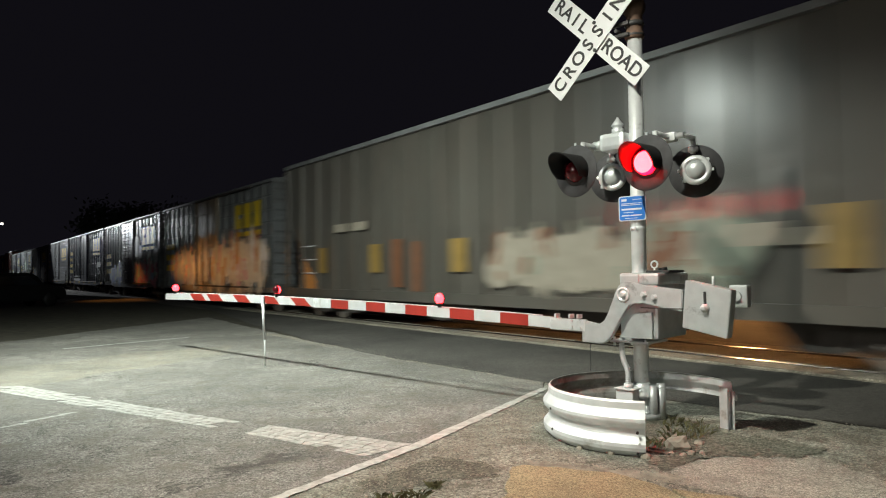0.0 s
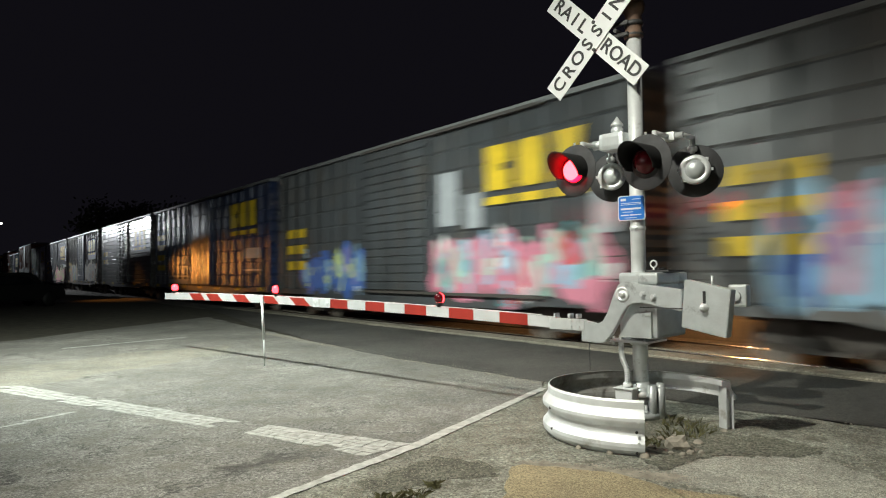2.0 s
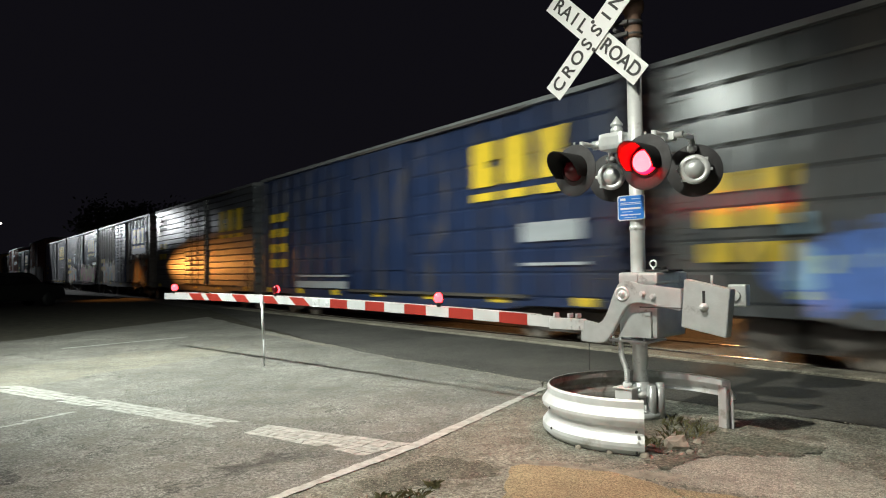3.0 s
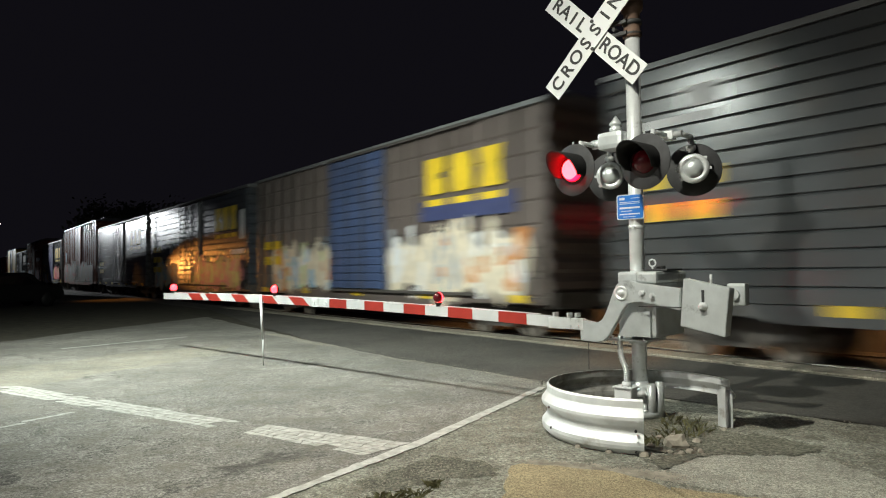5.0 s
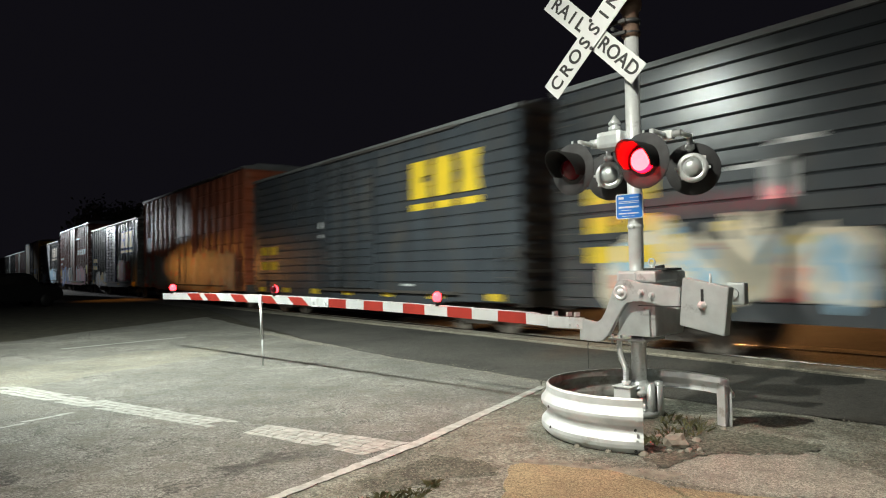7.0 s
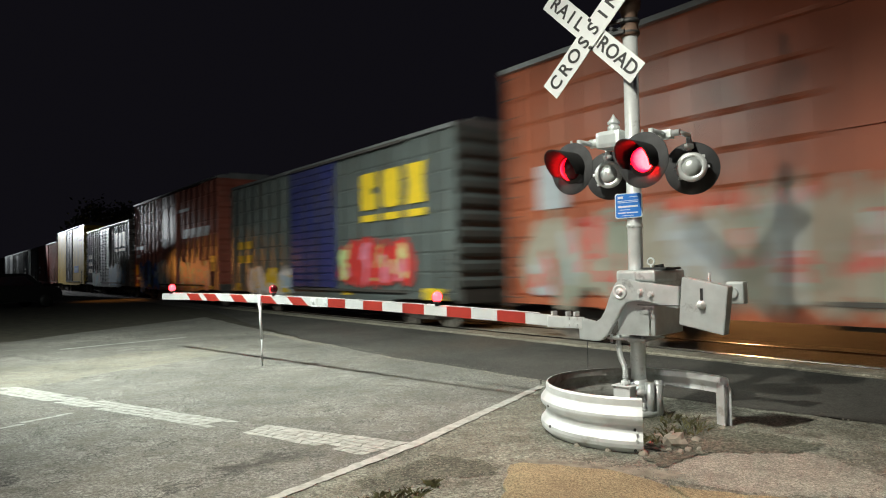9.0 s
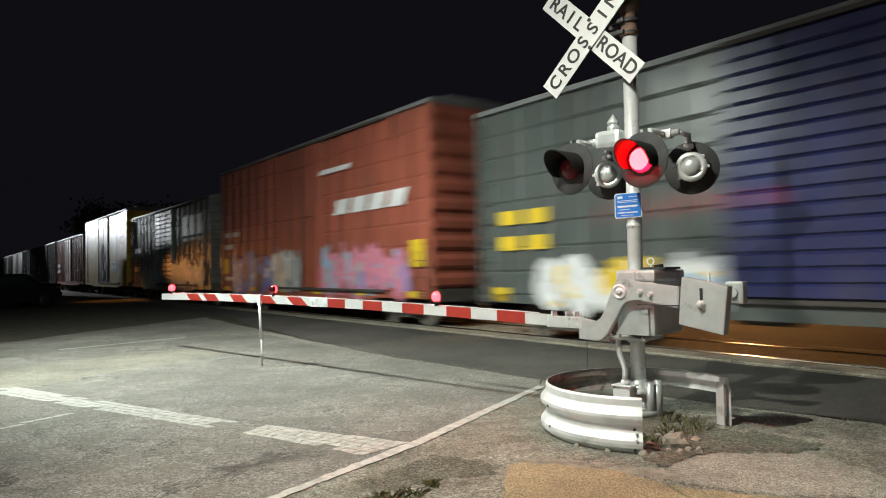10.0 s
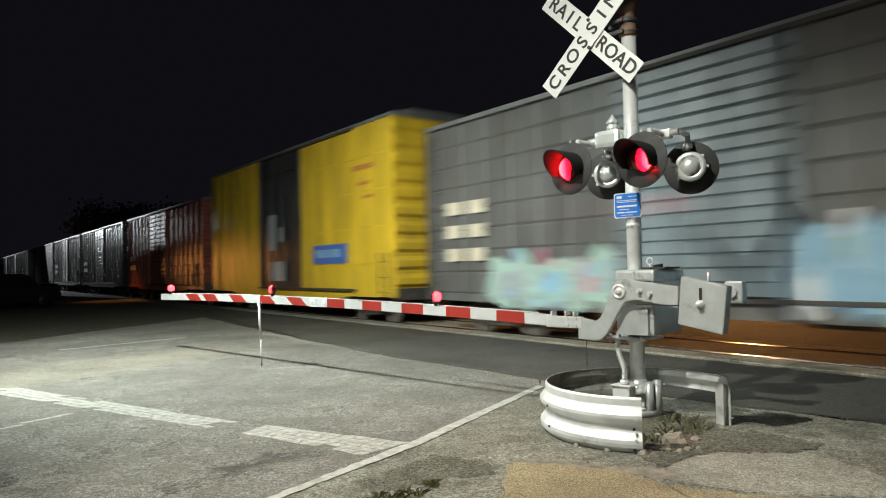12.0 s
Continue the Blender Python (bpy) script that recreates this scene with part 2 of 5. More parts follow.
def thing(name, m, label, category, group="", kind=""):
    ob = new(name)
    ob.empty_display_size = 0.2
    ob.matrix_basis = m
    return tagged(ob, label, category, group, kind)


# ------------------------------------------------------------------ ground


def sheet(name, points, z, material, label, thick=0.0, step=0.0):
    bm = bmesh.new()
    vs = [bm.verts.new((x, y, z)) for x, y in points]
    f = bm.faces.new(vs)
    f.normal_update()
    if f.normal.z < 0:
        f.normal_flip()
    if thick:
        r = bmesh.ops.extrude_face_region(bm, geom=[f])
        for v in r["geom"]:
            if isinstance(v, bmesh.types.BMVert):
                v.co.z += thick
        bmesh.ops.recalc_face_normals(bm, faces=bm.faces)
    ob = new(name, mesh_of(bm, material))
    return tagged(ob, label, name.split("_")[-1], kind="structure")


def ragged(points, amount, seed, length=0.12):
    """The outline with its long edges broken up into an uneven line."""
    rnd = random.Random(seed)
    out = []
    for (x0, y0), (x1, y1) in zip(points, points[1:] + points[:1]):
        d = math.hypot(x1 - x0, y1 - y0)
        k = min(200, max(1, int(d / length)))
        nx, ny = -(y1 - y0) / d, (x1 - x0) / d
        for i in range(k):
            s, o = i / k, (rnd.uniform(-1, 1) * amount if i else 0)
            out.append((x0 + (x1 - x0) * s + nx * o, y0 + (y1 - y0) * s + ny * o))
    return out


def band(w0, w1, u0, u1):
    return [tr(u, w)[:2] for u, w in ((u0, w0), (u0, w1), (u1, w1), (u1, w0))]


sheet("ground", [(-900, -300), (900, -300), (900, 1500), (-900, 1500)], -0.03, SOIL, "dark bare soil and grass under the night sky")
sheet("road_old", ragged([(-40, -20), (-4.5, -1.0), (-1.25, 4.76), (-0.25, 6.2), (1.26, 9.05), tr(7.0, 6.75)[:2], tr(14.5, 6.7)[:2],
      tr(24.5, 7.6)[:2], (-9.9, 18.3), (-10.2, 16.6), (-11.2, 15.2), (-13.5, 14.2), (-18, 13.4), (-40, 13.0)], 0.05, 3, 0.5), -0.012, OLD_ASPHALT, "worn grey asphalt road with cracks and stains")

sheet("shoulder", ragged([(-4.5, -1.0), (12, -6), (14, -1), tr(1.2, 7.55)[:2], tr(4.4, 7.0)[:2], tr(6.9, 6.72)[:2], (1.26, 9.05), (-0.25, 6.2), (-1.25, 4.76)], 0.06, 5, 0.4), -0.016, SHOULDER, "gravelly worn asphalt shoulder with dirt and weeds")
sheet("pavement_dark", ragged([tr(-30, 9.95)[:2], tr(-30, 8.5)[:2], tr(-3, 7.7)[:2], tr(1.2, 7.5)[:2], tr(4.4, 6.95)[:2], tr(6.9, 6.7)[:2], tr(10.5, 6.5)[:2], tr(14.4, 6.75)[:2],
      tr(20, 7.5)[:2], tr(26, 8.6)[:2], tr(34, 9.9)[:2]], 0.05, 6, 0.35), -0.008, NEW_ASPHALT, "newer dark asphalt strip beside the track")
sheet("trackbed", band(9.2, 14.4, 24, 420), -0.02, BALLAST, "grey-brown ballast under the rails")
sheet("trackbed_near", band(9.9, 40, -60, 24), -0.02, NEW_ASPHALT, "dark asphalt beyond the crossing")


def crossing_panels():
    """Concrete panels between and beside the rails, each a piece of its own."""
    bed = tagged(new("crossing_deck", mesh_of(_deck(), CONCRETE)), "tan weathered concrete crossing panels along the rails", "crossing deck", kind="structure")
    bed.matrix_basis = Matrix.LocRotScale(Vector(tr(0, TRACK_W)), Euler((0, 0, math.atan2(-math.cos(PHI), math.sin(PHI)))), None)
    bm = bmesh.new()
    box(bm, -1.21, 1.21, -0.28, 0.28, -0.02, 0.012, bevel=0.012)
    me_out = mesh_of(bm, CONCRETE)
    bm = bmesh.new()
    box(bm, -1.21, 1.21, -0.6, 0.6, -0.02, 0.012, bevel=0.012)
    me_in = mesh_of(bm, CONCRETE)
    for k in range(-6, 13):
        for y, me in ((-1.14, me_out), (0.0, me_in), (1.14, me_out)):
            ob = new("panel", me)
            ob.parent = bed
            ob.matrix_basis = pose(-k * 2.44, y, 0.001 * (k % 3), 0, 0, 0.1 * ((k * 7) % 3 - 1))


def _deck():
    bm = bmesh.new()
    box(bm, -29.5, 15.5, -1.5, 1.5, -0.05, -0.012)
    return bm


crossing_panels()


def rail(off):
    bm = bmesh.new()
    box(bm, -330, 60, -0.036, 0.036, -0.02, 0.022, bevel=0.008)
    box(bm, -330, 60, -0.07, 0.07, -0.10, -0.02, 1)
    ob = new("rail", mesh_of(bm, RAIL_TOP, RUST))
    ob.matrix_basis = Matrix.LocRotScale(Vector(tr(0, TRACK_W + off, 0.0)), Euler((0, 0, math.atan2(-math.cos(PHI), math.sin(PHI)))), None)
    tagged(ob, "polished steel rail set in the crossing", "rail", "rails of the track", "structure")


for off in (-0.752, 0.752):
    rail(off)

# painted lines
sheet("edge_line", ragged([(-1.36, 4.60), (-1.26, 4.60), (-0.20, 6.18), (1.30, 8.98), (1.22, 9.05), (-0.30, 6.26)], 0.01, 8, 0.08), -0.008, EDGE_PAINT, "worn white painted edge line on the asphalt")

def paint_bar(name, corners, along, across, seed, label, missing):
    """A stop bar broken by cracks into flakes of paint, laid out between four corners."""
    ob = tagged(new(name), label, "road marking", kind="structure")
    rnd = random.Random(seed)
    a, b_, c, d = [Vector((*p, -0.008)) for p in corners]

    def at(i, j):
        return (a.lerp(b_, i)).lerp(d.lerp(c, i), j)

    grid = {}
    for i in range(along + 1):
        for j in range(across + 1):
            wob = 0.28 if 0 < i < along else 0.12
            grid[i, j] = at((i + rnd.uniform(-wob, wob)) / along, (j + rnd.uniform(-0.16, 0.16)) / across)
    for i in range(along):
        for j in range(across):
            edge = j in (0, across - 1)
            if rnd.random() < missing * (2.2 if edge else 0.7):
                continue
            quad = [grid[i, j], grid[i + 1, j], grid[i + 1, j + 1], grid[i, j + 1]]
            mid = sum(quad, Vector()) / 4
            keep = rnd.uniform(0.89, 0.965)
            ring_pts = []
            for k in range(4):
                p, q = quad[k], quad[(k + 1) % 4]
                for t in (0.06, 0.5, 0.94):
                    w = mid.lerp(p.lerp(q, t), keep * rnd.uniform(0.95, 1.02))
                    ring_pts.append((w.x, w.y))
            bm = bmesh.new()
            prism(bm, ring_pts, -0.011, -0.007, plane="XY")
            part("flake", bm, WHITE_LINE, ob)


paint_bar("stop_bar_far_line", [(-5.95, 9.71), (-2.15, 7.22), (-2.37, 6.96), (-6.69, 9.69)], 30, 4, 5, "worn white stop bar, cracked and rubbed away at its edges", 0.05)
paint_bar("stop_bar_line", [(-1.81, 7.04), (-0.31, 6.22), (-0.71, 5.83), (-1.97, 6.72)], 12, 5, 4, "cracked flaking white end of the stop bar", 0.015)
sheet("lane_line", ragged([(-4.62, 7.05), (-4.56, 7.03), (-4.40, 7.28), (-4.46, 7.31)], 0.01, 2, 0.06), -0.008, WHITE_LINE, "worn white lane line dash")
sheet("lane_dash_line", ragged([(-4.52, 7.37), (-4.45, 7.35), (-4.17, 7.82), (-4.23, 7.85)], 0.01, 3, 0.06), -0.008, WHITE_LINE, "worn white lane line dash")
sheet("old_edge_line", ragged([(-8.1, 14.55), (-8.0, 14.48), (-6.2, 16.75), (-6.3, 16.83)], 0.02, 4, 0.15), -0.008, WHITE_LINE, "faded white line at the far road edge")
sheet("worn_strip", ragged([(-7.88, 11.68), (-6.63, 9.82), (-5.75, 9.69), (-5.32, 10.91), (-4.18, 13.23), (-4.56, 14.64), (-6.06, 13.83), (-6.75, 12.4)], 0.12, 31, 0.3), -0.0085, SAND, "sandy worn strip across the road")
sheet("sidewalk_slab", ragged([(0.30, 4.2), (1.72, 4.0), (1.52, 4.86), (1.23, 5.25), (0.60, 5.48), (0.50, 5.42)], 0.02, 5, 0.12), -0.018, SLAB, "tan concrete sidewalk slab with a broken edge", 0.024)
sheet("sidewalk_next_slab", ragged([(1.76, 4.0), (3.4, 3.8), (3.0, 4.4), (1.98, 4.62), (1.56, 4.86)], 0.02, 6, 0.12), -0.018, SLAB, "tan concrete sidewalk slab", 0.022)


# ------------------------------------------------------------------ crossing signal
def letters(text, size, material, parent, m, name="lettering"):
    cu = bpy.data.curves.new("text", "FONT")
    cu.body, cu.size, cu.align_x, cu.align_y, cu.extrude = text, size, "CENTER", "CENTER", 0.002
    cu.offset = size * 0.018
    tmp = new("text", cu)
    me = bpy.data.meshes.new_from_object(tmp.evaluated_get(bpy.context.evaluated_depsgraph_get()))
    bpy.data.objects.remove(tmp)
    me.materials.clear()
    me.materials.append(material)
    ob = new(name, me)
    ob.parent, ob.matrix_basis = parent, m
    return ob


BASE = Matrix.Translation(MAST) @ pose(0, 0, 0, 0, 0, SIGNAL_RZ)
signal = thing("crossing_signal", BASE, "galvanised steel crossing signal mast with crossbuck and red flashing lamps", "crossing signal")

bm = bmesh.new()
tube(bm, (0, 0, 0.05), (0, 0, 4.02), 0.076, seg=28)
part("mast", bm, ALU, signal, "round aluminium mast pole")
bm = bmesh.new()
lathe(bm, [(0.085, 3.94), (0.1, 3.96), (0.1, 4.0), (0.085, 4.02), (0.085, 4.2), (0.11, 4.23), (0.12, 4.3), (0.1, 4.36), (0.075, 4.42), (0.075, 4.9)], 24)
part("mast_top", bm, RUST, signal, "rust-stained upper mast collar")
bm = bmesh.new()
for z in (3.98, 4.1):
    box(bm, -0.40, 0.0, -0.13, -0.09, z - 0.02, z + 0.02, bevel=0.005)
    lathe(bm, [(0.095, z - 0.025), (0.105, z), (0.095, z + 0.025)], 20)
tube(bm, (-0.13, -0.16, 4.03), (-0.13, 0.02, 4.03), 0.02, seg=10)
part("crossbuck_bracket", bm, DARK_STEEL, signal)


def blade(angle, y, words):
    ob_bm = bmesh.new()
    box(ob_bm, -0.75, 0.75, -0.004, 0.004, -0.122, 0.122, bevel=0.003)
    m = Matrix.Translation((-0.36, y, 4.02)) @ Matrix.Rotation(radians(angle), 4, "Y")
    b = part("crossbuck_blade", ob_bm, SIGN_WHITE, signal, "white crossbuck blade with black letters", m)
    for w, x, sp in words:
        for i, ch in enumerate(w):
            letters(ch, 0.205, SIGN_BLACK, b, Matrix.Translation((x + i * sp, -0.008, 0)) @ pose(0, 0, 0, 90))
    for bx in ((-0.105, 0.105) if angle < 0 else ()):
        bb = bmesh.new()
        tube(bb, (bx, 0.01, bx), (bx, -0.016, bx), 0.02, seg=10)
        part("bolt", bb, DARK_STEEL, b)


blade(45, -0.17, (("RAIL", -0.62, 0.138), ("ROAD", 0.20, 0.148)))
blade(-45, -0.19, (("CROSSING", -0.625, 0.172),))

# head casting, finial and cross arm that carry the lamps
bm = bmesh.new()
box(bm, -0.36, -0.06, -0.16, 0.10, 2.78, 2.97, bevel=0.05)
tube(bm, (-0.36, -0.05, 2.87), (-0.48, -0.05, 2.88), 0.05, 0.038, 14)
tube(bm, (-0.48, -0.05, 2.88), (-0.56, -0.05, 2.89), 0.03, 0.012, 12)
part("junction_casting", bm, CASTING, signal, "pale grey cast junction box")
bm = bmesh.new()
lathe(bm, [(0.065, 2.96), (0.065, 3.02), (0.05, 3.03), (0.05, 3.045), (0.066, 3.05), (0.066, 3.065), (0.03, 3.11), (0.006, 3.15)], 18, at=(-0.2, -0.03, 0))
part("finial", bm, CASTING, signal)
bm = bmesh.new()
tube(bm, (-0.5, 0.0, 2.86), (0.52, 0.0, 2.86), 0.032, seg=14)
box(bm, 0.30, 0.44, -0.045, 0.045, 2.81, 2.90, bevel=0.012)
for sx, sy in ((-0.46, -0.3), (0.36, -0.3), (-0.44, 0.24), (0.5, 0.24)):
    tube(bm, (sx, 0, 2.86), (sx, sy, 2.86), 0.026, seg=12)
    tube(bm, (sx, sy, 2.88), (sx, sy, 2.70), 0.026, seg=12)
    lathe(bm, [(0.045, 2.72), (0.05, 2.735), (0.05, 2.755), (0.045, 2.77)], 14, at=(sx, sy, 0))
part("cross_arm", bm, ALU, signal)

GLOWS = []


def flasher(x, y, z, front, turn, side):
    """A flashing lamp unit: round background, hood, housing, clamp ring and the turning lamp plate."""
    m = pose(x, y, z, 0, 0, (0 if front else 180) + turn)
    b = bmesh.new()
    lathe(b, [(0.10, 0.004), (0.268, 0.004), (0.272, 0.0), (0.268, -0.004), (0.10, -0.004)], 40, "Y")
    unit = part("background_disc", b, DISC_BLACK, signal, "round black lamp background", m)
    b = bmesh.new()
    box(b, -0.012, 0.012, -0.003, 0.003, 0.25, 0.295)
    lathe(b, [(0.135, -0.005), (0.13, 0.02), (0.128, 0.10), (0.105, 0.125), (0.09, 0.13), (0.085, 0.15), (0.05, 0.17), (0.01, 0.175)], 28, "Y")
    part("housing", b, CASTING, unit, "round grey cast lamp housing")
    b = bmesh.new()
    lathe(b, [(0.128, 0.085), (0.15, 0.085), (0.152, 0.118), (0.1, 0.135), (0.098, 0.125)], 30, "Y")
    for k in range(4):
        a = radians(45 + 90 * k) if k % 2 else radians(90 * k)
        box(b, 0.15 * math.cos(a) - 0.025, 0.15 * math.cos(a) + 0.025, 0.085, 0.115, 0.15 * math.sin(a) - 0.014, 0.15 * math.sin(a) + 0.014, bevel=0.005)
    part("clamp_ring", b, ALU, unit)
    # hood: upper two thirds of a tube, longer at the top
    b = bmesh.new()
    rows = []
    k = 28
    for i in range(k + 1):
        a = radians(-28 + 236 * i / k)
        reach = -0.10 - 0.24 * max(0, math.sin(a) * 0.6 + 0.4)
        rows.append([b.verts.new((rr * math.cos(a), yy, rr * math.sin(a))) for rr, yy in ((0.168, 0.0), (0.168, reach), (0.160, reach), (0.160, 0.0))])
    for p0, p1 in zip(rows, rows[1:]):
        for i in range(3):
            f = b.faces.new((p0[i], p0[i + 1], p1[i + 1], p1[i]))
            f.smooth = i != 1
    bmesh.ops.recalc_face_normals(b, faces=b.faces)
    part("hood", b, HOOD_BLACK, unit, "black sheet-metal lamp hood")
    b = bmesh.new()
    lathe(b, [(0.158, -0.006), (0.155, -0.012), (0.01, -0.016)], 28, "Y")
    part("bezel", b, BLACK, unit)
    b = bmesh.new()
    lathe(b, [(0.122 * math.cos(radians(t)), 0.122 * math.sin(radians(t))) for t in range(-88, 89, 8)], 36, "Y")
    for f in b.faces:
        c = f.calc_center_median().normalized()
        if front:
            f.material_index = 1 if c.y > -0.1 else (2 if c.y < -0.55 else 0)
        else:
            f.material_index = 2 if c.y < -0.99 else 1
    lens = part("lamp_globe", b, (LAMP_GLOW, LAMP_DARK, (LAMP_BEAM if side == "R" else LAMP_HOT) if front else REAR_GLOW), unit, "red lamp lens, lit in turn")
    if not front:
        # added beam shaper: unseen closed tube with a level slit flattens the rear beam
        b = bmesh.new()
        for k in range(28):
            a0, a1 = 2 * math.pi * k / 28, 2 * math.pi * (k + 1) / 28
            q = [b.verts.new((r * math.cos(a), yy, r * math.sin(a))) for r, a, yy in ((0.158, a0, -0.004), (0.158, a1, -0.004), (0.158, a1, -0.55), (0.158, a0, -0.55))]
            b.faces.new(q)
        part("beam_tube", b, BLACK, unit)
        for sgn in (-1, 1):
            b = bmesh.new()
            pts = [(0.157 * math.cos(radians(t)), sgn * 0.157 * math.sin(radians(t))) for t in range(3, 178, 6)]
            prism(b, pts, -0.55, -0.542)
            part("beam_mask", b, BLACK, unit)
    GLOWS.append((lens, (0, 0, 0), side))


flasher(-0.46, -0.45, 2.56, True, -6, "L")
flasher(0.345, -0.45, 2.555, True, -4, "R")
flasher(-0.445, 0.30, 2.55, False, 20, "L")
flasher(0.50, 0.30, 2.525, False, 22, "R")

# emergency notice
bm = bmesh.new()
pts = []
for cx, cz, a0 in ((0.13, 0.105, 0), (-0.13, 0.105, 90), (-0.13, -0.105, 180), (0.13, -0.105, 270)):
    pts += [(cx + 0.025 * math.cos(radians(a0 + 22.5 * k)), cz + 0.025 * math.sin(radians(a0 + 22.5 * k))) for k in range(5)]
prism(bm, pts, -0.003, 0.003)
notice = part("notice", bm, SIGN_WHITE, signal, "small blue notice with white border and unreadable lines", pose(-0.015, -0.092, 2.16))
bm = bmesh.new()
prism(bm, [(a * 0.93, b * 0.93) for a, b in pts], -0.006, -0.003)
part("blue_panel", bm, SIGN_BLUE, notice)
bm = bmesh.new()
for x0, x1, z0, z1 in ((-0.12, -0.06, 0.075, 0.1), (0.01, 0.11, 0.086, 0.092), (-0.12, 0.11, 0.048, 0.054), (-0.12, 0.11, 0.032, 0.038), (-0.12, 0.11, -0.018, 0.0), (-0.1, 0.02, -0.045, -0.039), (-0.12, -0.03, -0.08, -0.068), (-0.02, 0.11, -0.08, -0.068), (-0.08, 0.06, -0.105, -0.1)):
    box(bm, x0, x1, -0.0075, -0.006, z0, z1)
part("text_bar", bm, SIGN_WHITE, notice)
bm = bmesh.new()
lathe(bm, [(0.078, 1.93), (0.082, 1.935), (0.082, 1.965), (0.078, 1.97)], 24)
for bx in (-0.03, 0.02):
    tube(bm, (bx, -0.08, 1.95), (bx, -0.1, 1.95), 0.013, seg=8)
part("pole_clamp", bm, ALU, signal)

# base: flange, junction box and conduit
bm = bmesh.new()
lathe(bm, [(0.20, 0.0), (0.20, 0.05), (0.13, 0.09), (0.115, 0.30), (0.09, 0.34), (0.08, 0.36)], 24)
for a in range(4):
    x, y = 0.155 * math.cos(radians(45 + 90 * a)), 0.155 * math.sin(radians(45 + 90 * a))
    tube(bm, (x, y, 0.04), (x, y, 0.14), 0.018, seg=8)
    lathe(bm, [(0.032, 0.06), (0.032, 0.085)], 6, at=(x, y, 0))
part("base_casting", bm, CASTING, signal, "cast base bolted to the foundation")
for a in range(8):
    x, y = 0.055 + 0.125 * math.cos(radians(45 * a)), 0.05 + 0.125 * math.sin(radians(45 * a))
    bm = bmesh.new()
    tube(bm, (x, y, 0.0), (x, y, 0.31 + 0.03 * (a % 2)), 0.05, 0.044, 10)
    part("anchor_post", bm, CASTING, signal)
bm = bmesh.new()
box(bm, -0.135, 0.055, -0.29, -0.15, 0.17, 0.315, bevel=0.012)
box(bm, -0.15, 0.07, -0.305, -0.135, 0.31, 0.325, bevel=0.005)
tube(bm, (-0.03, -0.22, 0.32), (-0.03, -0.22, 0.37), 0.045, seg=14)
tube(bm, (0.05, -0.16, 0.25), (0.12, -0.12, 0.25), 0.03, seg=10)
part("base_box", bm, SIGN_WHITE, signal, "pale junction box at the mast foot")
cu = bpy.data.curves.new("conduit", "CURVE")
cu.dimensions, cu.bevel_depth, cu.bevel_resolution = "3D", 0.026, 4
sp = cu.splines.new("NURBS")
cp = [(-0.12, -0.16, 0.84), (-0.13, -0.17, 0.72), (-0.11, -0.18, 0.6), (-0.04, -0.2, 0.5), (-0.03, -0.22, 0.42), (-0.03, -0.22, 0.34)]
sp.points.add(len(cp) - 1)
for pnt, co in zip(sp.points, cp):
    pnt.co = (*co, 1)
sp.use_endpoint_u = True
cond = new("conduit_curve", cu)
me = bpy.data.meshes.new_from_object(cond.evaluated_get(bpy.context.evaluated_depsgraph_get()))
bpy.data.objects.remove(cond)
me.materials.clear()
me.materials.append(ALU)
ob = new("conduit", me)
ob.parent = signal
tagged(ob, "flexible grey cable conduit")
bm = bmesh.new()
for k in range(22):
    t = k / 21
    i = min(int(t * 5), 4)
    a, b_ = Vector(cp[i]), Vector(cp[i + 1])
    c = a.lerp(b_, t * 5 - i)
    tube(bm, c - (b_ - a).normalized() * 0.004, c + (b_ - a).normalized() * 0.004, 0.03, seg=12)
part("conduit_rings", bm, ALU, signal)

# ------------------------------------------------------------------ gate
gate = thing("crossing_gate", BASE, "lowered crossing gate with red and white arm and grey mechanism", "crossing gate")
bm = bmesh.new()
box(bm, -0.10, 0.32, -0.24, 0.40, 0.83, 1.40, bevel=0.035)
mech = part("mechanism_box", bm, CASTING, gate, "grey cast gate mechanism housing")
bm = bmesh.new()
box(bm, -0.09, 0.34, -0.26, 0.42, 1.37, 1.49, bevel=0.03)
box(bm, 0.11, 0.13, -0.268, 0.428, 1.385, 1.475, bevel=0.004)
part("lid", bm, CASTING, mech)
bm = bmesh.new()
box(bm, 0.12, 0.38, -0.10, 0.24, 1.492, 1.515, bevel=0.008)
tube(bm, (0.18, 0.05, 1.515), (0.26, 0.10, 1.53), 0.02, seg=8)
part("lid_cap", bm, DARK_STEEL, mech)
bm = bmesh.new()
tube(bm, (0.18, -0.02, 1.48), (0.18, -0.02, 1.545), 0.01, seg=8)
rg = 20
for k in range(rg):
    a0, a1 = 2 * math.pi * k / rg, 2 * math.pi * (k + 1) / rg
    tube(bm, (0.18 + 0.035 * math.cos(a0), -0.02, 1.575 + 0.035 * math.sin(a0)), (0.18 + 0.035 * math.cos(a1), -0.02, 1.575 + 0.035 * math.sin(a1)), 0.009, seg=6)
part("lifting_eye", bm, ALU, mech)
bm = bmesh.new()
box(bm, -0.23, 0.2, -0.22, 0.2, 0.775, 0.80, bevel=0.006)
for x, y in ((-0.2, -0.18), (0.15, -0.18), (-0.1, -0.2)):
    tube(bm, (x, y, 0.74), (x, y, 0.83), 0.014, seg=8)
lathe(bm, [(0.09, 0.74), (0.105, 0.75), (0.105, 0.80), (0.09, 0.81)], 20)
part("mounting_clamp", bm, ALU, mech)
bm = bmesh.new()
prism(bm, [(-0.09, 0.84), (0.27, 0.84), (0.27, 1.10), (0.1, 1.08), (0.0, 1.0)], -0.275, -0.24)
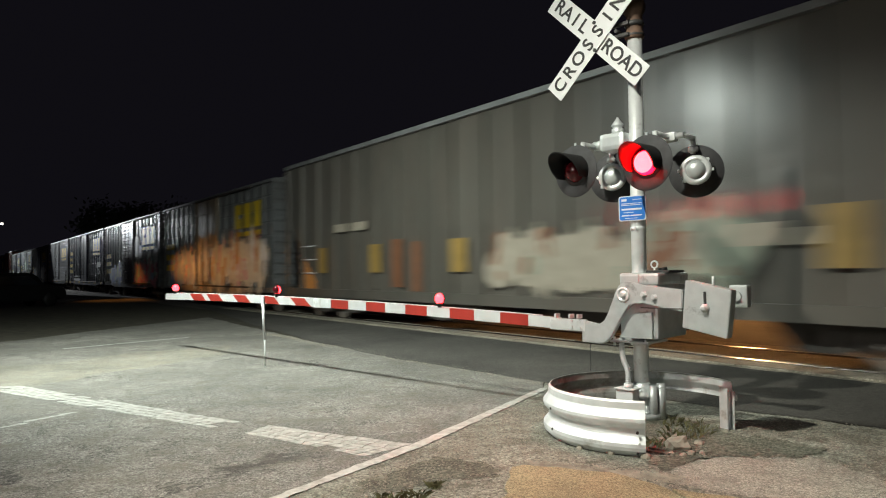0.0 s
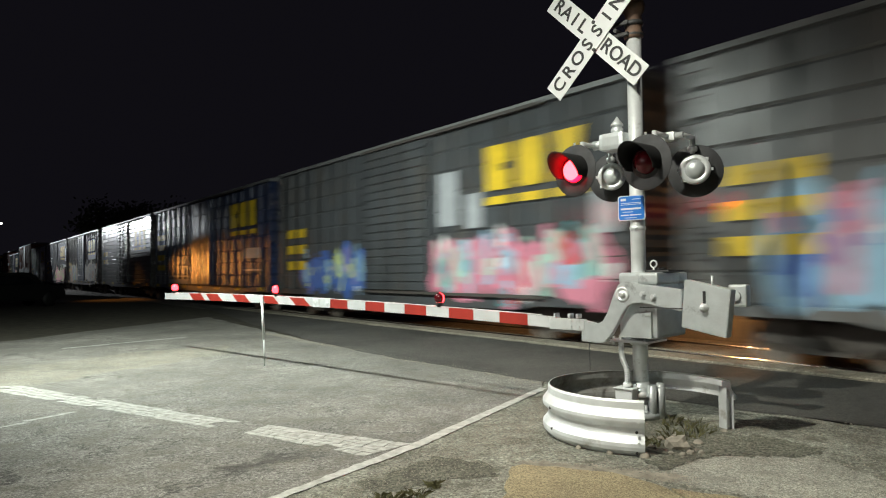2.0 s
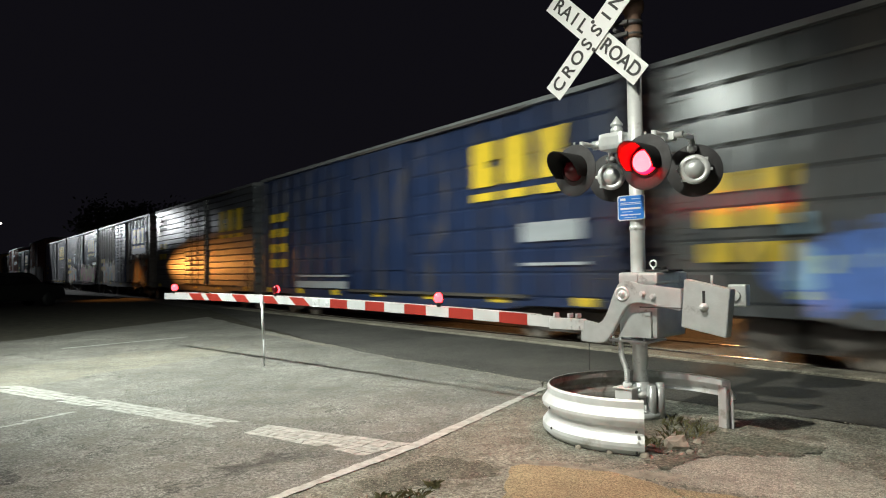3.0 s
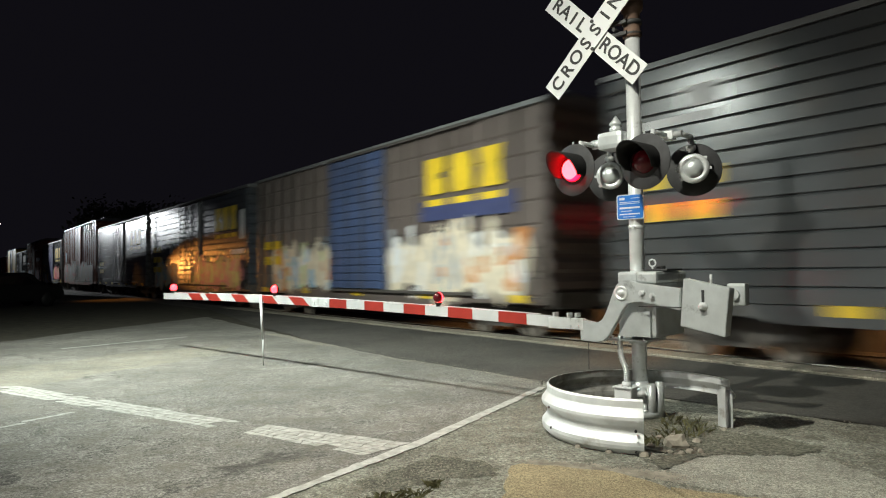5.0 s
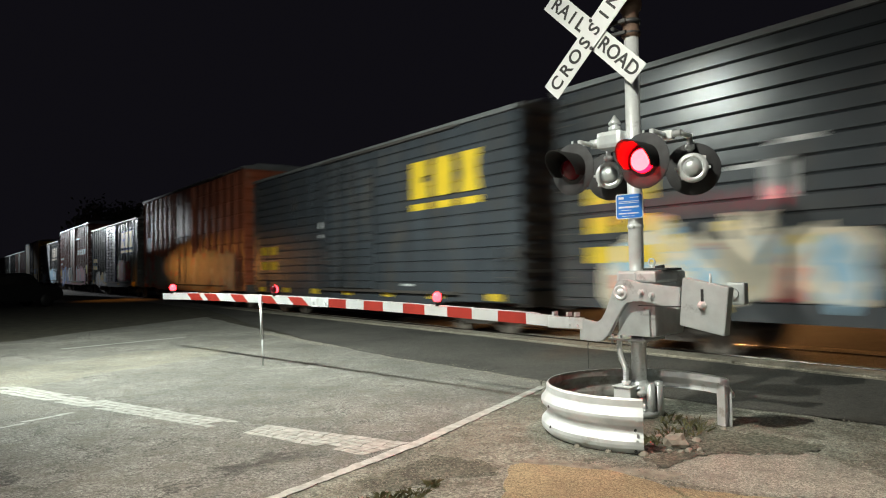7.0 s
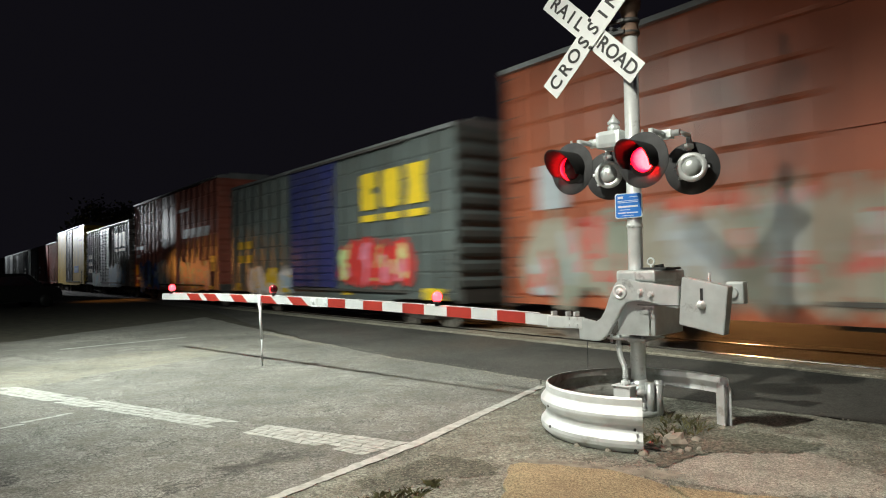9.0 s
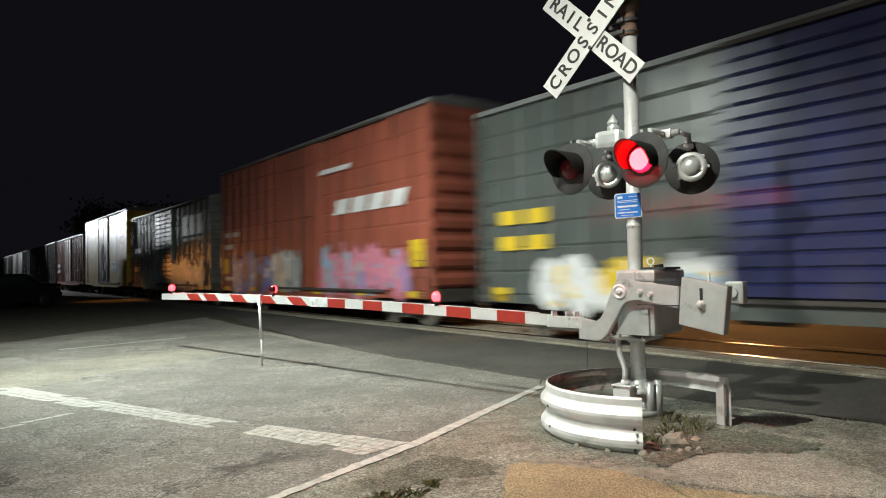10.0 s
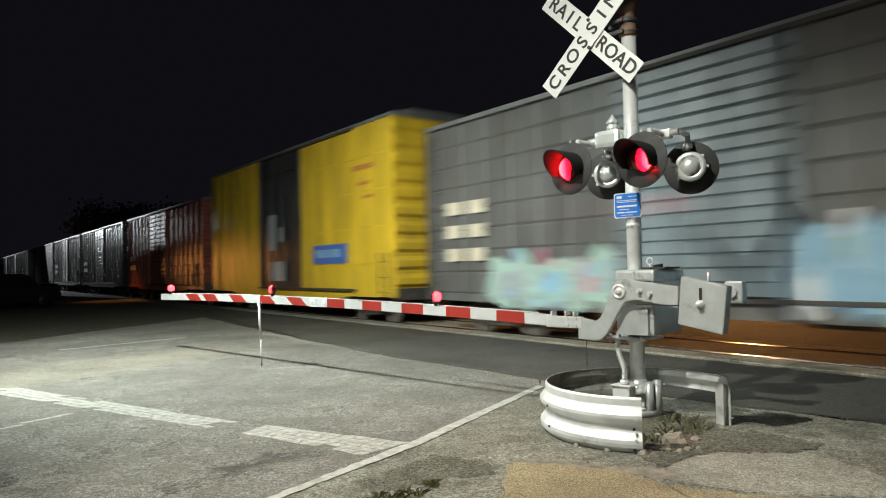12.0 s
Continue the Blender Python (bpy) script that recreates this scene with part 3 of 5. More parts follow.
part("cover_plate", bm, CASTING, mech)

# arm carrier and counterweight
bm = bmesh.new()
outline = [(-0.48, 1.0), (-0.48, 0.775), (-0.27, 0.765), (-0.2, 0.785), (-0.13, 0.85), (0.03, 1.12), (0.08, 1.17), (0.14, 1.185), (0.22, 1.19), (0.62, 1.12), (0.63, 1.33), (0.2, 1.375), (0.1, 1.40), (0.03, 1.405), (-0.04, 1.37),
           (-0.08, 1.30), (-0.17, 1.08), (-0.22, 1.0), (-0.28, 0.965)]
prism(bm, outline, -0.36, -0.30)
bmesh.ops.bevel(bm, geom=[e for e in bm.edges], offset=0.008, segments=2, affect="EDGES")
carrier = part("arm_carrier", bm, CASTING, gate, "grey cast carrier bent down to the arm")
bm = bmesh.new()
lathe(bm, [(0.075, -0.36), (0.075, -0.37), (0.055, -0.372), (0.052, -0.364), (0.03, -0.364), (0.03, -0.385), (0.015, -0.39)], 24, "Y", at=(0.01, 0, 1.275))
tube(bm, (0.01, -0.33, 1.275), (0.01, -0.1, 1.275), 0.06, seg=16)
part("pivot_bolt", bm, ALU, carrier)
for x, z in ((0.235, 1.28), (0.345, 1.255)):
    bm = bmesh.new()
    tube(bm, (x, -0.36, z), (x, -0.40, z), 0.02, seg=10)
    lathe(bm, [(0.033, -0.36), (0.033, -0.375)], 6, "Y", at=(x, 0, z))
    part("clamp_bolt", bm, ALU, carrier)
bm = bmesh.new()
box(bm, 0.2, 0.64, -0.364, -0.359, 1.145, 1.155)
part("seam", bm, DARK_STEEL, carrier)
bm = bmesh.new()
prism(bm, [(0.71, 1.425), (1.13, 1.335), (1.08, 0.905), (0.67, 0.985)], -0.47, -0.345)
bmesh.ops.bevel(bm, geom=[e for e in bm.edges], offset=0.006, segments=2, affect="EDGES")
weight = part("counterweight", bm, CASTING, gate, "grey slab counterweight")
bm = bmesh.new()
box(bm, 0.88, 0.905, -0.476, -0.468, 1.2, 1.32)
part("slot", bm, DARK_STEEL, weight)
bm = bmesh.new()
lathe(bm, [(0.045, -0.47), (0.045, -0.478), (0.03, -0.479), (0.03, -0.52), (0.012, -0.525)], 6, "Y", at=(0.89, 0, 1.17))
part("weight_bolt", bm, ALU, weight)
bm = bmesh.new()
tube(bm, (0.94, -0.4, 1.36), (0.94, -0.4, 1.46), 0.012, seg=8)
part("weight_pin", bm, ALU, weight)
bm = bmesh.new()
box(bm, 0.80, 0.98, 0.30, 0.42, 1.14, 1.36, bevel=0.02)
tube(bm, (0.88, 0.30, 1.25), (0.88, 0.27, 1.25), 0.05, seg=12)
box(bm, 0.15, 0.82, 0.30, 0.35, 1.2, 1.32, bevel=0.01)
part("rear_weight", bm, CASTING, gate, "grey counterweight on the far side")


def arm_z(x):
    """The arm bows: it climbs from its shoe and levels out towards the tip."""
    d = -x - 0.48
    return 0.944 + 0.0375 * d - 0.00245 * d * d


ARM_Y = -0.335
bm = bmesh.new()


def arm_piece(b, x0, x1, lean=0.0, front=0.018, hh=None, m=0):
    vs = []
    for y in (ARM_Y - front, ARM_Y + 0.018):
        for x, sgn in ((x0, -1), (x1, -1), (x1, 1), (x0, 1)):
            hgt = 0.061 if hh is None else hh
            vs.append(b.verts.new((x + sgn * lean, y, arm_z(x) + sgn * hgt)))
    for q in ((0, 1, 2, 3), (7, 6, 5, 4), (0, 4, 5, 1), (1, 5, 6, 2), (2, 6, 7, 3), (3, 7, 4, 0)):
        b.faces.new([vs[i] for i in q]).material_index = m
    bmesh.ops.recalc_face_normals(b, faces=b.faces)


loops = []
for k in range(13):
    x = -0.76 - 0.806 * k
    loops.append([bm.verts.new((x, ARM_Y + y, arm_z(x) + z)) for y, z in ((-0.018, -0.061), (-0.018, 0.061), (0.018, 0.061), (0.018, -0.061))])
for p, q in zip(loops, loops[1:]):
    for i in range(4):
        bm.faces.new((p[i], p[(i + 1) % 4], q[(i + 1) % 4], q[i]))
bm.faces.new(loops[0])
bm.faces.new(loops[-1][::-1])
bmesh.ops.recalc_face_normals(bm, faces=bm.faces)
arm = part("gate_arm", bm, ARM_WHITE, gate, "long lowered arm in red and white bands")
for k in range(5):
    x1 = -1.183 - 0.8096 * k
    bm = bmesh.new()
    arm_piece(bm, x1 - 0.405, x1, front=0.0195, hh=0.0615)
    part("red_band", bm, ARM_RED, arm)
for x0, x1 in ((-5.82, -5.43), (-6.70, -6.30), (-7.62, -7.2), (-8.6, -8.15), (-9.27, -8.8)):
    bm = bmesh.new()
    arm_piece(bm, x0, x1, lean=-0.09, front=0.0195, hh=0.0615)
    part("red_band", bm, ARM_RED, arm)
bm = bmesh.new()
box(bm, -0.88, -0.44, -0.365, -0.305, 0.885, 1.005, bevel=0.008)
for x in (-0.80, -0.62, -0.52):
    box(bm, x - 0.012, x + 0.012, -0.38, -0.30, 1.015, 1.06)
for x in (-0.6, -0.5):
    for z in (0.92, 0.99):
        tube(bm, (x, -0.36, z), (x, -0.38, z), 0.014, seg=8)
part("arm_shoe", bm, ALU, arm, "bolted aluminium arm shoe")
bm = bmesh.new()
box(bm, -5.27, -4.83, ARM_Y - 0.026, ARM_Y + 0.024, arm_z(-5) - 0.068, arm_z(-5) + 0.068, bevel=0.006)
for x in (-5.2, -4.9):
    tube(bm, (x, ARM_Y - 0.02, arm_z(-5)), (x, ARM_Y - 0.04, arm_z(-5)), 0.016, seg=8)
part("arm_joint", bm, GALV, arm, "grey splice sleeve")
bm = bmesh.new()
x = -2.0
while x > -10.2:
    box(bm, x - 0.012, x + 0.012, ARM_Y - 0.012, ARM_Y + 0.012, arm_z(x) + 0.05, arm_z(x) + 0.08)
    x -= 0.72
for k in range(9):
    tube(bm, (-1.0 - k, ARM_Y, arm_z(-1 - k) + 0.07), (-2.0 - k, ARM_Y, arm_z(-2 - k) + 0.07), 0.006, seg=6)
part("arm_cable", bm, SIGN_WHITE, arm)
bm = bmesh.new()
for k in range(9):
    tube(bm, (-0.40 + 0.004 * (k % 2), -0.33, 0.775 - 0.033 * k), (-0.40 - 0.004 * (k % 2), -0.33, 0.745 - 0.033 * k), 0.005, seg=6)
part("chain", bm, DARK_STEEL, arm, "short hanging chain")
# prop leg
bm = bmesh.new()
box(bm, -6.75, -6.66, ARM_Y - 0.04, ARM_Y - 0.015, arm_z(-6.7) - 0.11, arm_z(-6.7) + 0.07, bevel=0.01)
tube(bm, (-6.70, ARM_Y - 0.03, arm_z(-6.7) - 0.06), (-6.62, ARM_Y - 0.05, 0.42), 0.022, seg=10)
tube(bm, (-6.62, ARM_Y - 0.05, 0.46), (-6.585, ARM_Y - 0.06, -0.012), 0.014, 0.012, 10)
part("prop_leg", bm, SIGN_WHITE, gate, "thin white prop leg down to the road")


def arm_lamp(x, side):
    z = arm_z(x) + 0.06
    b = bmesh.new()
    lathe(b, [(0.03, z), (0.03, z + 0.03), (0.05, z + 0.04), (0.05, z + 0.055)], 16, at=(x, ARM_Y, 0))
    unit = part("arm_lamp", b, DARK_STEEL, gate, "small red arm lamp")
    b = bmesh.new()
    lathe(b, [(0.045, -0.055), (0.062, -0.03), (0.066, 0.0), (0.058, 0.035), (0.03, 0.06), (0.005, 0.066)], 18)
    for f in b.faces:
        f.material_index = 0 if side == "T" or f.calc_center_median().y < 0.004 else 1
    lens = part("arm_lens", b, (ARM_GLOW, LAMP_DARK), unit, "red lens", pose(x, ARM_Y, z + 0.115))
    if side != "T":
        GLOWS.append((lens, (x, ARM_Y, z + 0.115), side))


arm_lamp(-10.01, "T")
arm_lamp(-6.32, "L")
arm_lamp(-2.58, "R")

# ------------------------------------------------------------------ guard ring round the mast
RING = Vector((1.84, 6.58, -0.012))
RR = 0.87
PROFILE = [(0.0, 0.0), (0.045, 0.045), (0.052, 0.075), (0.05, 0.105), (0.005, 0.16), (0.0, 0.175), (0.0, 0.20), (0.005, 0.225), (0.045, 0.265), (0.052, 0.285), (0.05, 0.31), (0.008, 0.365), (0.0, 0.38), (0.0, 0.435), (-0.012, 0.452)]


def corrugated(a0, a1, low, name, label, radius=RR, lift=0.0):
    b = bmesh.new()
    prof = [(o, z) for o, z in PROFILE if z >= low - 0.001]
    k = max(8, int(abs(a1 - a0) / 3))
    th = 0.006
    grid = []
    for i in range(k + 1):
        a = radians(a0 + (a1 - a0) * i / k)
        c, s = math.cos(a), math.sin(a)
        loop = [(radius + o, z) for o, z in prof] + [(radius + o - th, z) for o, z in reversed(prof)]
        grid.append([b.verts.new((r * c, r * s, z + lift)) for r, z in loop])
    n = len(grid[0])
    for g0, g1 in zip(grid, grid[1:]):
        for i in range(n):
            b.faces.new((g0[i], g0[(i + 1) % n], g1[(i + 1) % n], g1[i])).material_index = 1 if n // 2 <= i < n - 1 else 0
    b.faces.new(grid[0])
    b.faces.new(grid[-1][::-1])
    bmesh.ops.recalc_face_normals(b, faces=b.faces)
    # the full panel's inner faces take the darker galvanised base with dirt noise
    return part(name, b, (GALV, GALV_INNER if low == 0.0 else GALV), ring, label)


ring = thing("guard_ring", Matrix.Translation(RING), "corrugated galvanised guard ring standing round the signal mast", "guard ring")
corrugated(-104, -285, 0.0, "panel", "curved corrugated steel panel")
corrugated(76, 6, 0.26, "rail", "curved guard rail on short posts", RR + 0.03)
for a in (7, 74):
    bm = bmesh.new()
    box(bm, RR - 0.055, RR - 0.045, -0.07, 0.07, -0.02, 0.40)
    box(bm, RR - 0.05, RR + 0.03, -0.008, 0.008, -0.02, 0.36)
    box(bm, RR + 0.02, RR + 0.028, -0.06, 0.06, -0.02, 0.36)
    part("post", bm, GALV, ring, "short steel post", pose(0, 0, 0, 0, 0, a))
for a, z in ((-107, 0.285), (-108, 0.2), (-107, 0.11), (-108, 0.03), (-166, 0.28), (-164, 0.10)):
    bm = bmesh.new()
    r = RR + 0.05
    tube(bm, (r - 0.02, 0, z), (r + 0.008, 0, z), 0.012, seg=8)
    part("bolt", bm, GALV if z in (0.285, 0.11) else DARK_STEEL, ring, "", pose(0, 0, 0, 0, 0, a))
for i, (x, y, s) in enumerate(((1.36, 5.83, 0.03), (1.14, 6.02, 0.03), (1.62, 5.72, 0.045))):
    bm = bmesh.new()
    bmesh.ops.create_icosphere(bm, subdivisions=2, radius=s)
    for v in bm.verts:
        v.co *= 1 + 0.25 * noise.noise(v.co * 20 + Vector((i, 0, 0)))
    part("ring_shim", bm, STONE, ring, "stone under the ring", pose(x - RING.x, y - RING.y, 0.0))
sheet("ring_soil", [(RING.x + (0.76 + 0.05 * math.sin(a * 0.31) + (0.16 if -70 < (a if a < 180 else a - 360) < -10 else 0) * (0.6 + 0.4 * math.sin(a * 0.9))) * math.cos(radians(a)),
                     RING.y + (0.76 + 0.05 * math.sin(a * 0.31) + (0.16 if -70 < (a if a < 180 else a - 360) < -10 else 0) * (0.6 + 0.4 * math.sin(a * 0.9))) * math.sin(radians(a))) for a in range(0, 360, 4)], -0.004, DIRT, "dark soil with weeds inside the guard ring")
sheet("concrete_patch", ragged([(1.80, 5.50), (2.33, 5.74), (2.96, 5.72), (3.06, 5.29), (3.2, 4.93), (3.1, 4.5), (2.2, 4.66), (1.62, 5.0)], 0.035, 21, 0.07), -0.012, PATCH, "worn pale concrete patch on the shoulder")
sheet("dirt_patch", ragged([(1.57, 5.53), (1.95, 5.88), (2.81, 6.42), (3.2, 5.87), (2.79, 5.62), (2.15, 5.73), (1.66, 5.32)], 0.05, 22, 0.06), -0.008, DIRT, "dark dirt washed over the shoulder")
sheet("edge_dirt_patch", ragged([(-0.66, 5.05), (-0.14, 5.82), (0.30, 5.62), (0.40, 5.25), (-0.10, 5.12), (-0.52, 4.75)], 0.06, 23, 0.06), -0.012, DIRT, "dark dirt along the road edge")


def rubble(x, y, s, seed):
    b = bmesh.new()
    bmesh.ops.create_icosphere(b, subdivisions=2, radius=s)
    for v in b.verts:
        d = noise.noise(v.co * (1.6 / s) + Vector((seed * 3.1, 0, 0)))
        v.co *= 1 + 0.45 * d
        v.co.z *= 0.7
    ob = new("stone", mesh_of(b, STONE))
    ob.matrix_basis = pose(x, y, s * 0.35 - 0.015, 0, 0, seed * 50)
    tagged(ob, "rough broken tan stone lying on the soil", "stone", "stones by the ring")


rnd = random.Random(8)
for i, (x, y, s) in enumerate(((1.98, 5.98, 0.105), (1.75, 5.95, 0.04), (2.02, 5.78, 0.035), (1.94, 5.74, 0.03), (2.12, 5.80, 0.03), (1.86, 5.8, 0.025), (2.2, 6.1, 0.04), (2.6, 6.52, 0.035), (1.92, 6.25, 0.04), (2.08, 6.35, 0.035))):
    rubble(x, y, s, i)


def weeds(name, spots, label, blades=40, tall=0.12):
    b = bmesh.new()
    r = random.Random(len(spots))
    for x, y, rad in spots:
        for _ in range(blades):
            a, d = r.uniform(0, 6.28), rad * math.sqrt(r.random())
            px, py = x + d * math.cos(a), y + d * math.sin(a)
            hgt, lean, w = tall * r.uniform(0.3, 1.1), r.uniform(-0.06, 0.06), r.uniform(0.002, 0.006)
            dx, dy = math.cos(a * 3), math.sin(a * 3)
            v = [b.verts.new(c) for c in ((px - w * dy, py + w * dx, -0.02), (px + w * dy, py - w * dx, -0.02), (px + w * dy * .6 + lean * dx * .5, py - w * dx * .6 + lean * dy * .5, hgt * .6), (px + lean * dx * 1.6, py + lean * dy * 1.6, hgt))]
            b.faces.new((v[0], v[1], v[2]))
            b.faces.new((v[0], v[2], v[3]))
    ob = new(name, mesh_of(b, GRASS))
    tagged(ob, label, "weeds", kind="stuff")


weeds("ring_weeds", [(2.2, 6.45, 0.22), (2.4, 6.6, 0.16), (2.05, 6.3, 0.15), (2.3, 6.85, 0.2), (1.75, 6.05, 0.12)], "dry grass and weeds inside the guard ring", 34, 0.075)
weeds("shoulder_weeds", [(-0.42, 4.72, 0.10), (-0.25, 4.80, 0.10), (-0.55, 4.62, 0.08), (-0.1, 5.0, 0.05)], "low green weeds in the shoulder gravel", 50, 0.028)


def gravel(name, area, count, label, seed, size=(0.006, 0.02)):
    r = random.Random(seed)
    vs, fs = [], []
    for _ in range(count):
        x, y = area(r)
        s = r.uniform(*size)
        k = len(vs)
        z = -0.014
        for dx, dy, dz in ((1, 0.2, 0), (-0.3, 1, 0), (-1, -0.3, 0), (0.4, -0.9, 0), (0.1, 0.1, 0.9)):
            q = r.uniform(0.6, 1.2)
            vs.append((x + dx * s * q, y + dy * s * q, z + dz * s * q))
        fs += [(k, k + 1, k + 4), (k + 1, k + 2, k + 4), (k + 2, k + 3, k + 4), (k + 3, k, k + 4)]
    me = bpy.data.meshes.new("mesh")
    me.from_pydata(vs, [], fs)
    me.materials.append(STONE)
    tagged(new(name, me), label, "gravel", kind="stuff")


def near_edge(r):
    t = r.random()
    return (-1.2 + 2.6 * t + abs(r.gauss(0.25, 0.35)), 4.6 + 4.3 * t - r.random() * 0.6)


def shoulder_area(r):
    return (r.uniform(0.4, 4.2), r.uniform(4.6, 7.0))


gravel("edge_gravel", near_edge, 6000, "loose gravel along the road edge", 1, (0.003, 0.008))
gravel("shoulder_gravel", shoulder_area, 5000, "loose gravel on the shoulder", 2, (0.003, 0.010))


def seam_grit(r):
    u = r.uniform(6.8, 17)
    return tr(u, 6.62 + 0.08 * math.sin(u * 1.7) + r.gauss(0, 0.09))[:2]


def strip_grit(r):
    return tr(r.uniform(2, 12), r.uniform(6.9, 9.6))[:2]


gravel("seam_gravel", seam_grit, 3500, "pale loose gravel along the asphalt seam", 5, (0.004, 0.013))
gravel("strip_gravel", strip_grit, 260, "scattered pale stones on the dark asphalt", 6, (0.004, 0.012))


def fringe_grit(r):
    t = r.random()
    return (0.66 + 1.1 * t + r.gauss(0, 0.05), 5.56 - 0.46 * t + r.gauss(0, 0.06))


gravel("fringe_gravel", fringe_grit, 2600, "pale gravel beside the sidewalk slab", 7, (0.004, 0.012))

# ------------------------------------------------------------------ the train
SPEED, SLOWING = 16.608, -0.0326
HEAD_RZ = math.degrees(math.atan2(-math.cos(PHI), math.sin(PHI)))   # car frame: x forwards, -y the lit side
SILL, EAVE, TALL = 0.66, 5.12, 5.9
RUNNERS, WHEELS = [], []


def paint(name, colour, rough=0.42, dirt=(0.10, 0.085, 0.07), amount=0.35, coat=0.22, vary=0.22, coat_rough=0.33):
    return mat(name, colour, rough, 0.0, vary=vary, scale=1.1, dirt=dirt, dirt_amount=amount, dirt_scale=1.6, stretch=(1.6, 1, 0.45), bump=0.02, bump_scale=2.6, coat=coat, coat_rough=coat_rough)


P_GREY = paint("car_grey", (0.125, 0.13, 0.132), 0.34)
P_SLATE = paint("car_slate", (0.055, 0.063, 0.072), 0.27, coat=0.6, coat_rough=0.22)
P_DARK = paint("car_charcoal", (0.07, 0.076, 0.082), 0.29, coat=0.6, coat_rough=0.22)
P_BLUE = paint("car_blue", (0.018, 0.03, 0.075), 0.3)
P_TAUPE = paint("car_taupe", (0.125, 0.102, 0.092), 0.38)
P_ORANGE = paint("car_orange_red", (0.34, 0.085, 0.035), 0.45, (0.28, 0.12, 0.07), 0.3)
P_GREEN = paint("car_grey_green", (0.10, 0.115, 0.11), 0.33)
P_RED = paint("car_red_brown", (0.31, 0.085, 0.055), 0.45, (0.2, 0.09, 0.06), 0.35)
P_PALE = paint("car_pale_grey", (0.15, 0.148, 0.142), 0.42, amount=0.45)
P_YELLOW = paint("car_yellow", (0.72, 0.47, 0.035), 0.42, (0.42, 0.3, 0.06), 0.2)
P_HOPPER = paint("hopper_grey", (0.088, 0.082, 0.07), 0.36, amount=0.6, coat=0.6, coat_rough=0.26)
P_ROOF = mat("car_roof_galvanised", (0.22, 0.225, 0.225), 0.5, 0.4, vary=0.2, scale=1.5)
P_FRAME = mat("car_underframe", (0.07, 0.062, 0.055), 0.7, 0.1, vary=0.4, scale=5)
P_WHEEL = mat("car_wheel", (0.22, 0.195, 0.17), 0.55, 0.3, vary=0.3, scale=6)
D_BLUE = paint("door_blue", (0.065, 0.095, 0.19), 0.36)
D_NAVY = paint("door_navy", (0.035, 0.04, 0.15), 0.33)
D_TAN = paint("door_tan", (0.27, 0.2, 0.13), 0.45)
D_BLACK = paint("door_black", (0.03, 0.032, 0.034), 0.4)
D_PALE = paint("door_pale_blue", (0.24, 0.29, 0.32), 0.4)
INKS = {}


def ink(name, colour):
    if name not in INKS:
        INKS[name] = mat("spray_" + name, colour, 0.45, vary=0.15, scale=4)
    return INKS[name]


COLOURS = {"rust": (0.17, 0.075, 0.04), "white": (0.72, 0.72, 0.72), "cream": (0.66, 0.58, 0.45), "pink": (0.62, 0.22, 0.30), "red": (0.55, 0.045, 0.04), "blue": (0.07, 0.16, 0.48), "sky": (0.28, 0.47, 0.62), "teal": (0.10, 0.34, 0.36),
           "green": (0.34, 0.46, 0.16), "lime": (0.52, 0.62, 0.28), "yellow": (0.72, 0.50, 0.03), "violet": (0.30, 0.24, 0.48), "grey": (0.36, 0.38, 0.40), "black": (0.03, 0.03, 0.03), "orange": (0.55, 0.22, 0.06), "dun": (0.30, 0.265, 0.21), "sage": (0.2, 0.23, 0.18), "ochre": (0.26, 0.17, 0.05), "navy": (0.05, 0.06, 0.14), "mint": (0.40, 0.55, 0.48)}
for k, c in COLOURS.items():
    ink(k, c)


def blob(bm, cx, cz, rx, rz, y, m, rnd):
    """A rounded uneven patch of paint."""
    k = 14
    ph, amp = rnd.uniform(0, 6.28), rnd.uniform(0.12, 0.3)
    lobes = rnd.choice((2, 3, 4))
    vs = []
    for i in range(k):
        a = 2 * math.pi * i / k
        r = 1 + amp * math.sin(lobes * a + ph) + rnd.uniform(-0.08, 0.08)
        vs.append(bm.verts.new((cx + rx * r * math.cos(a), y, cz + rz * r * math.sin(a))))
    bm.faces.new(vs).material_index = m


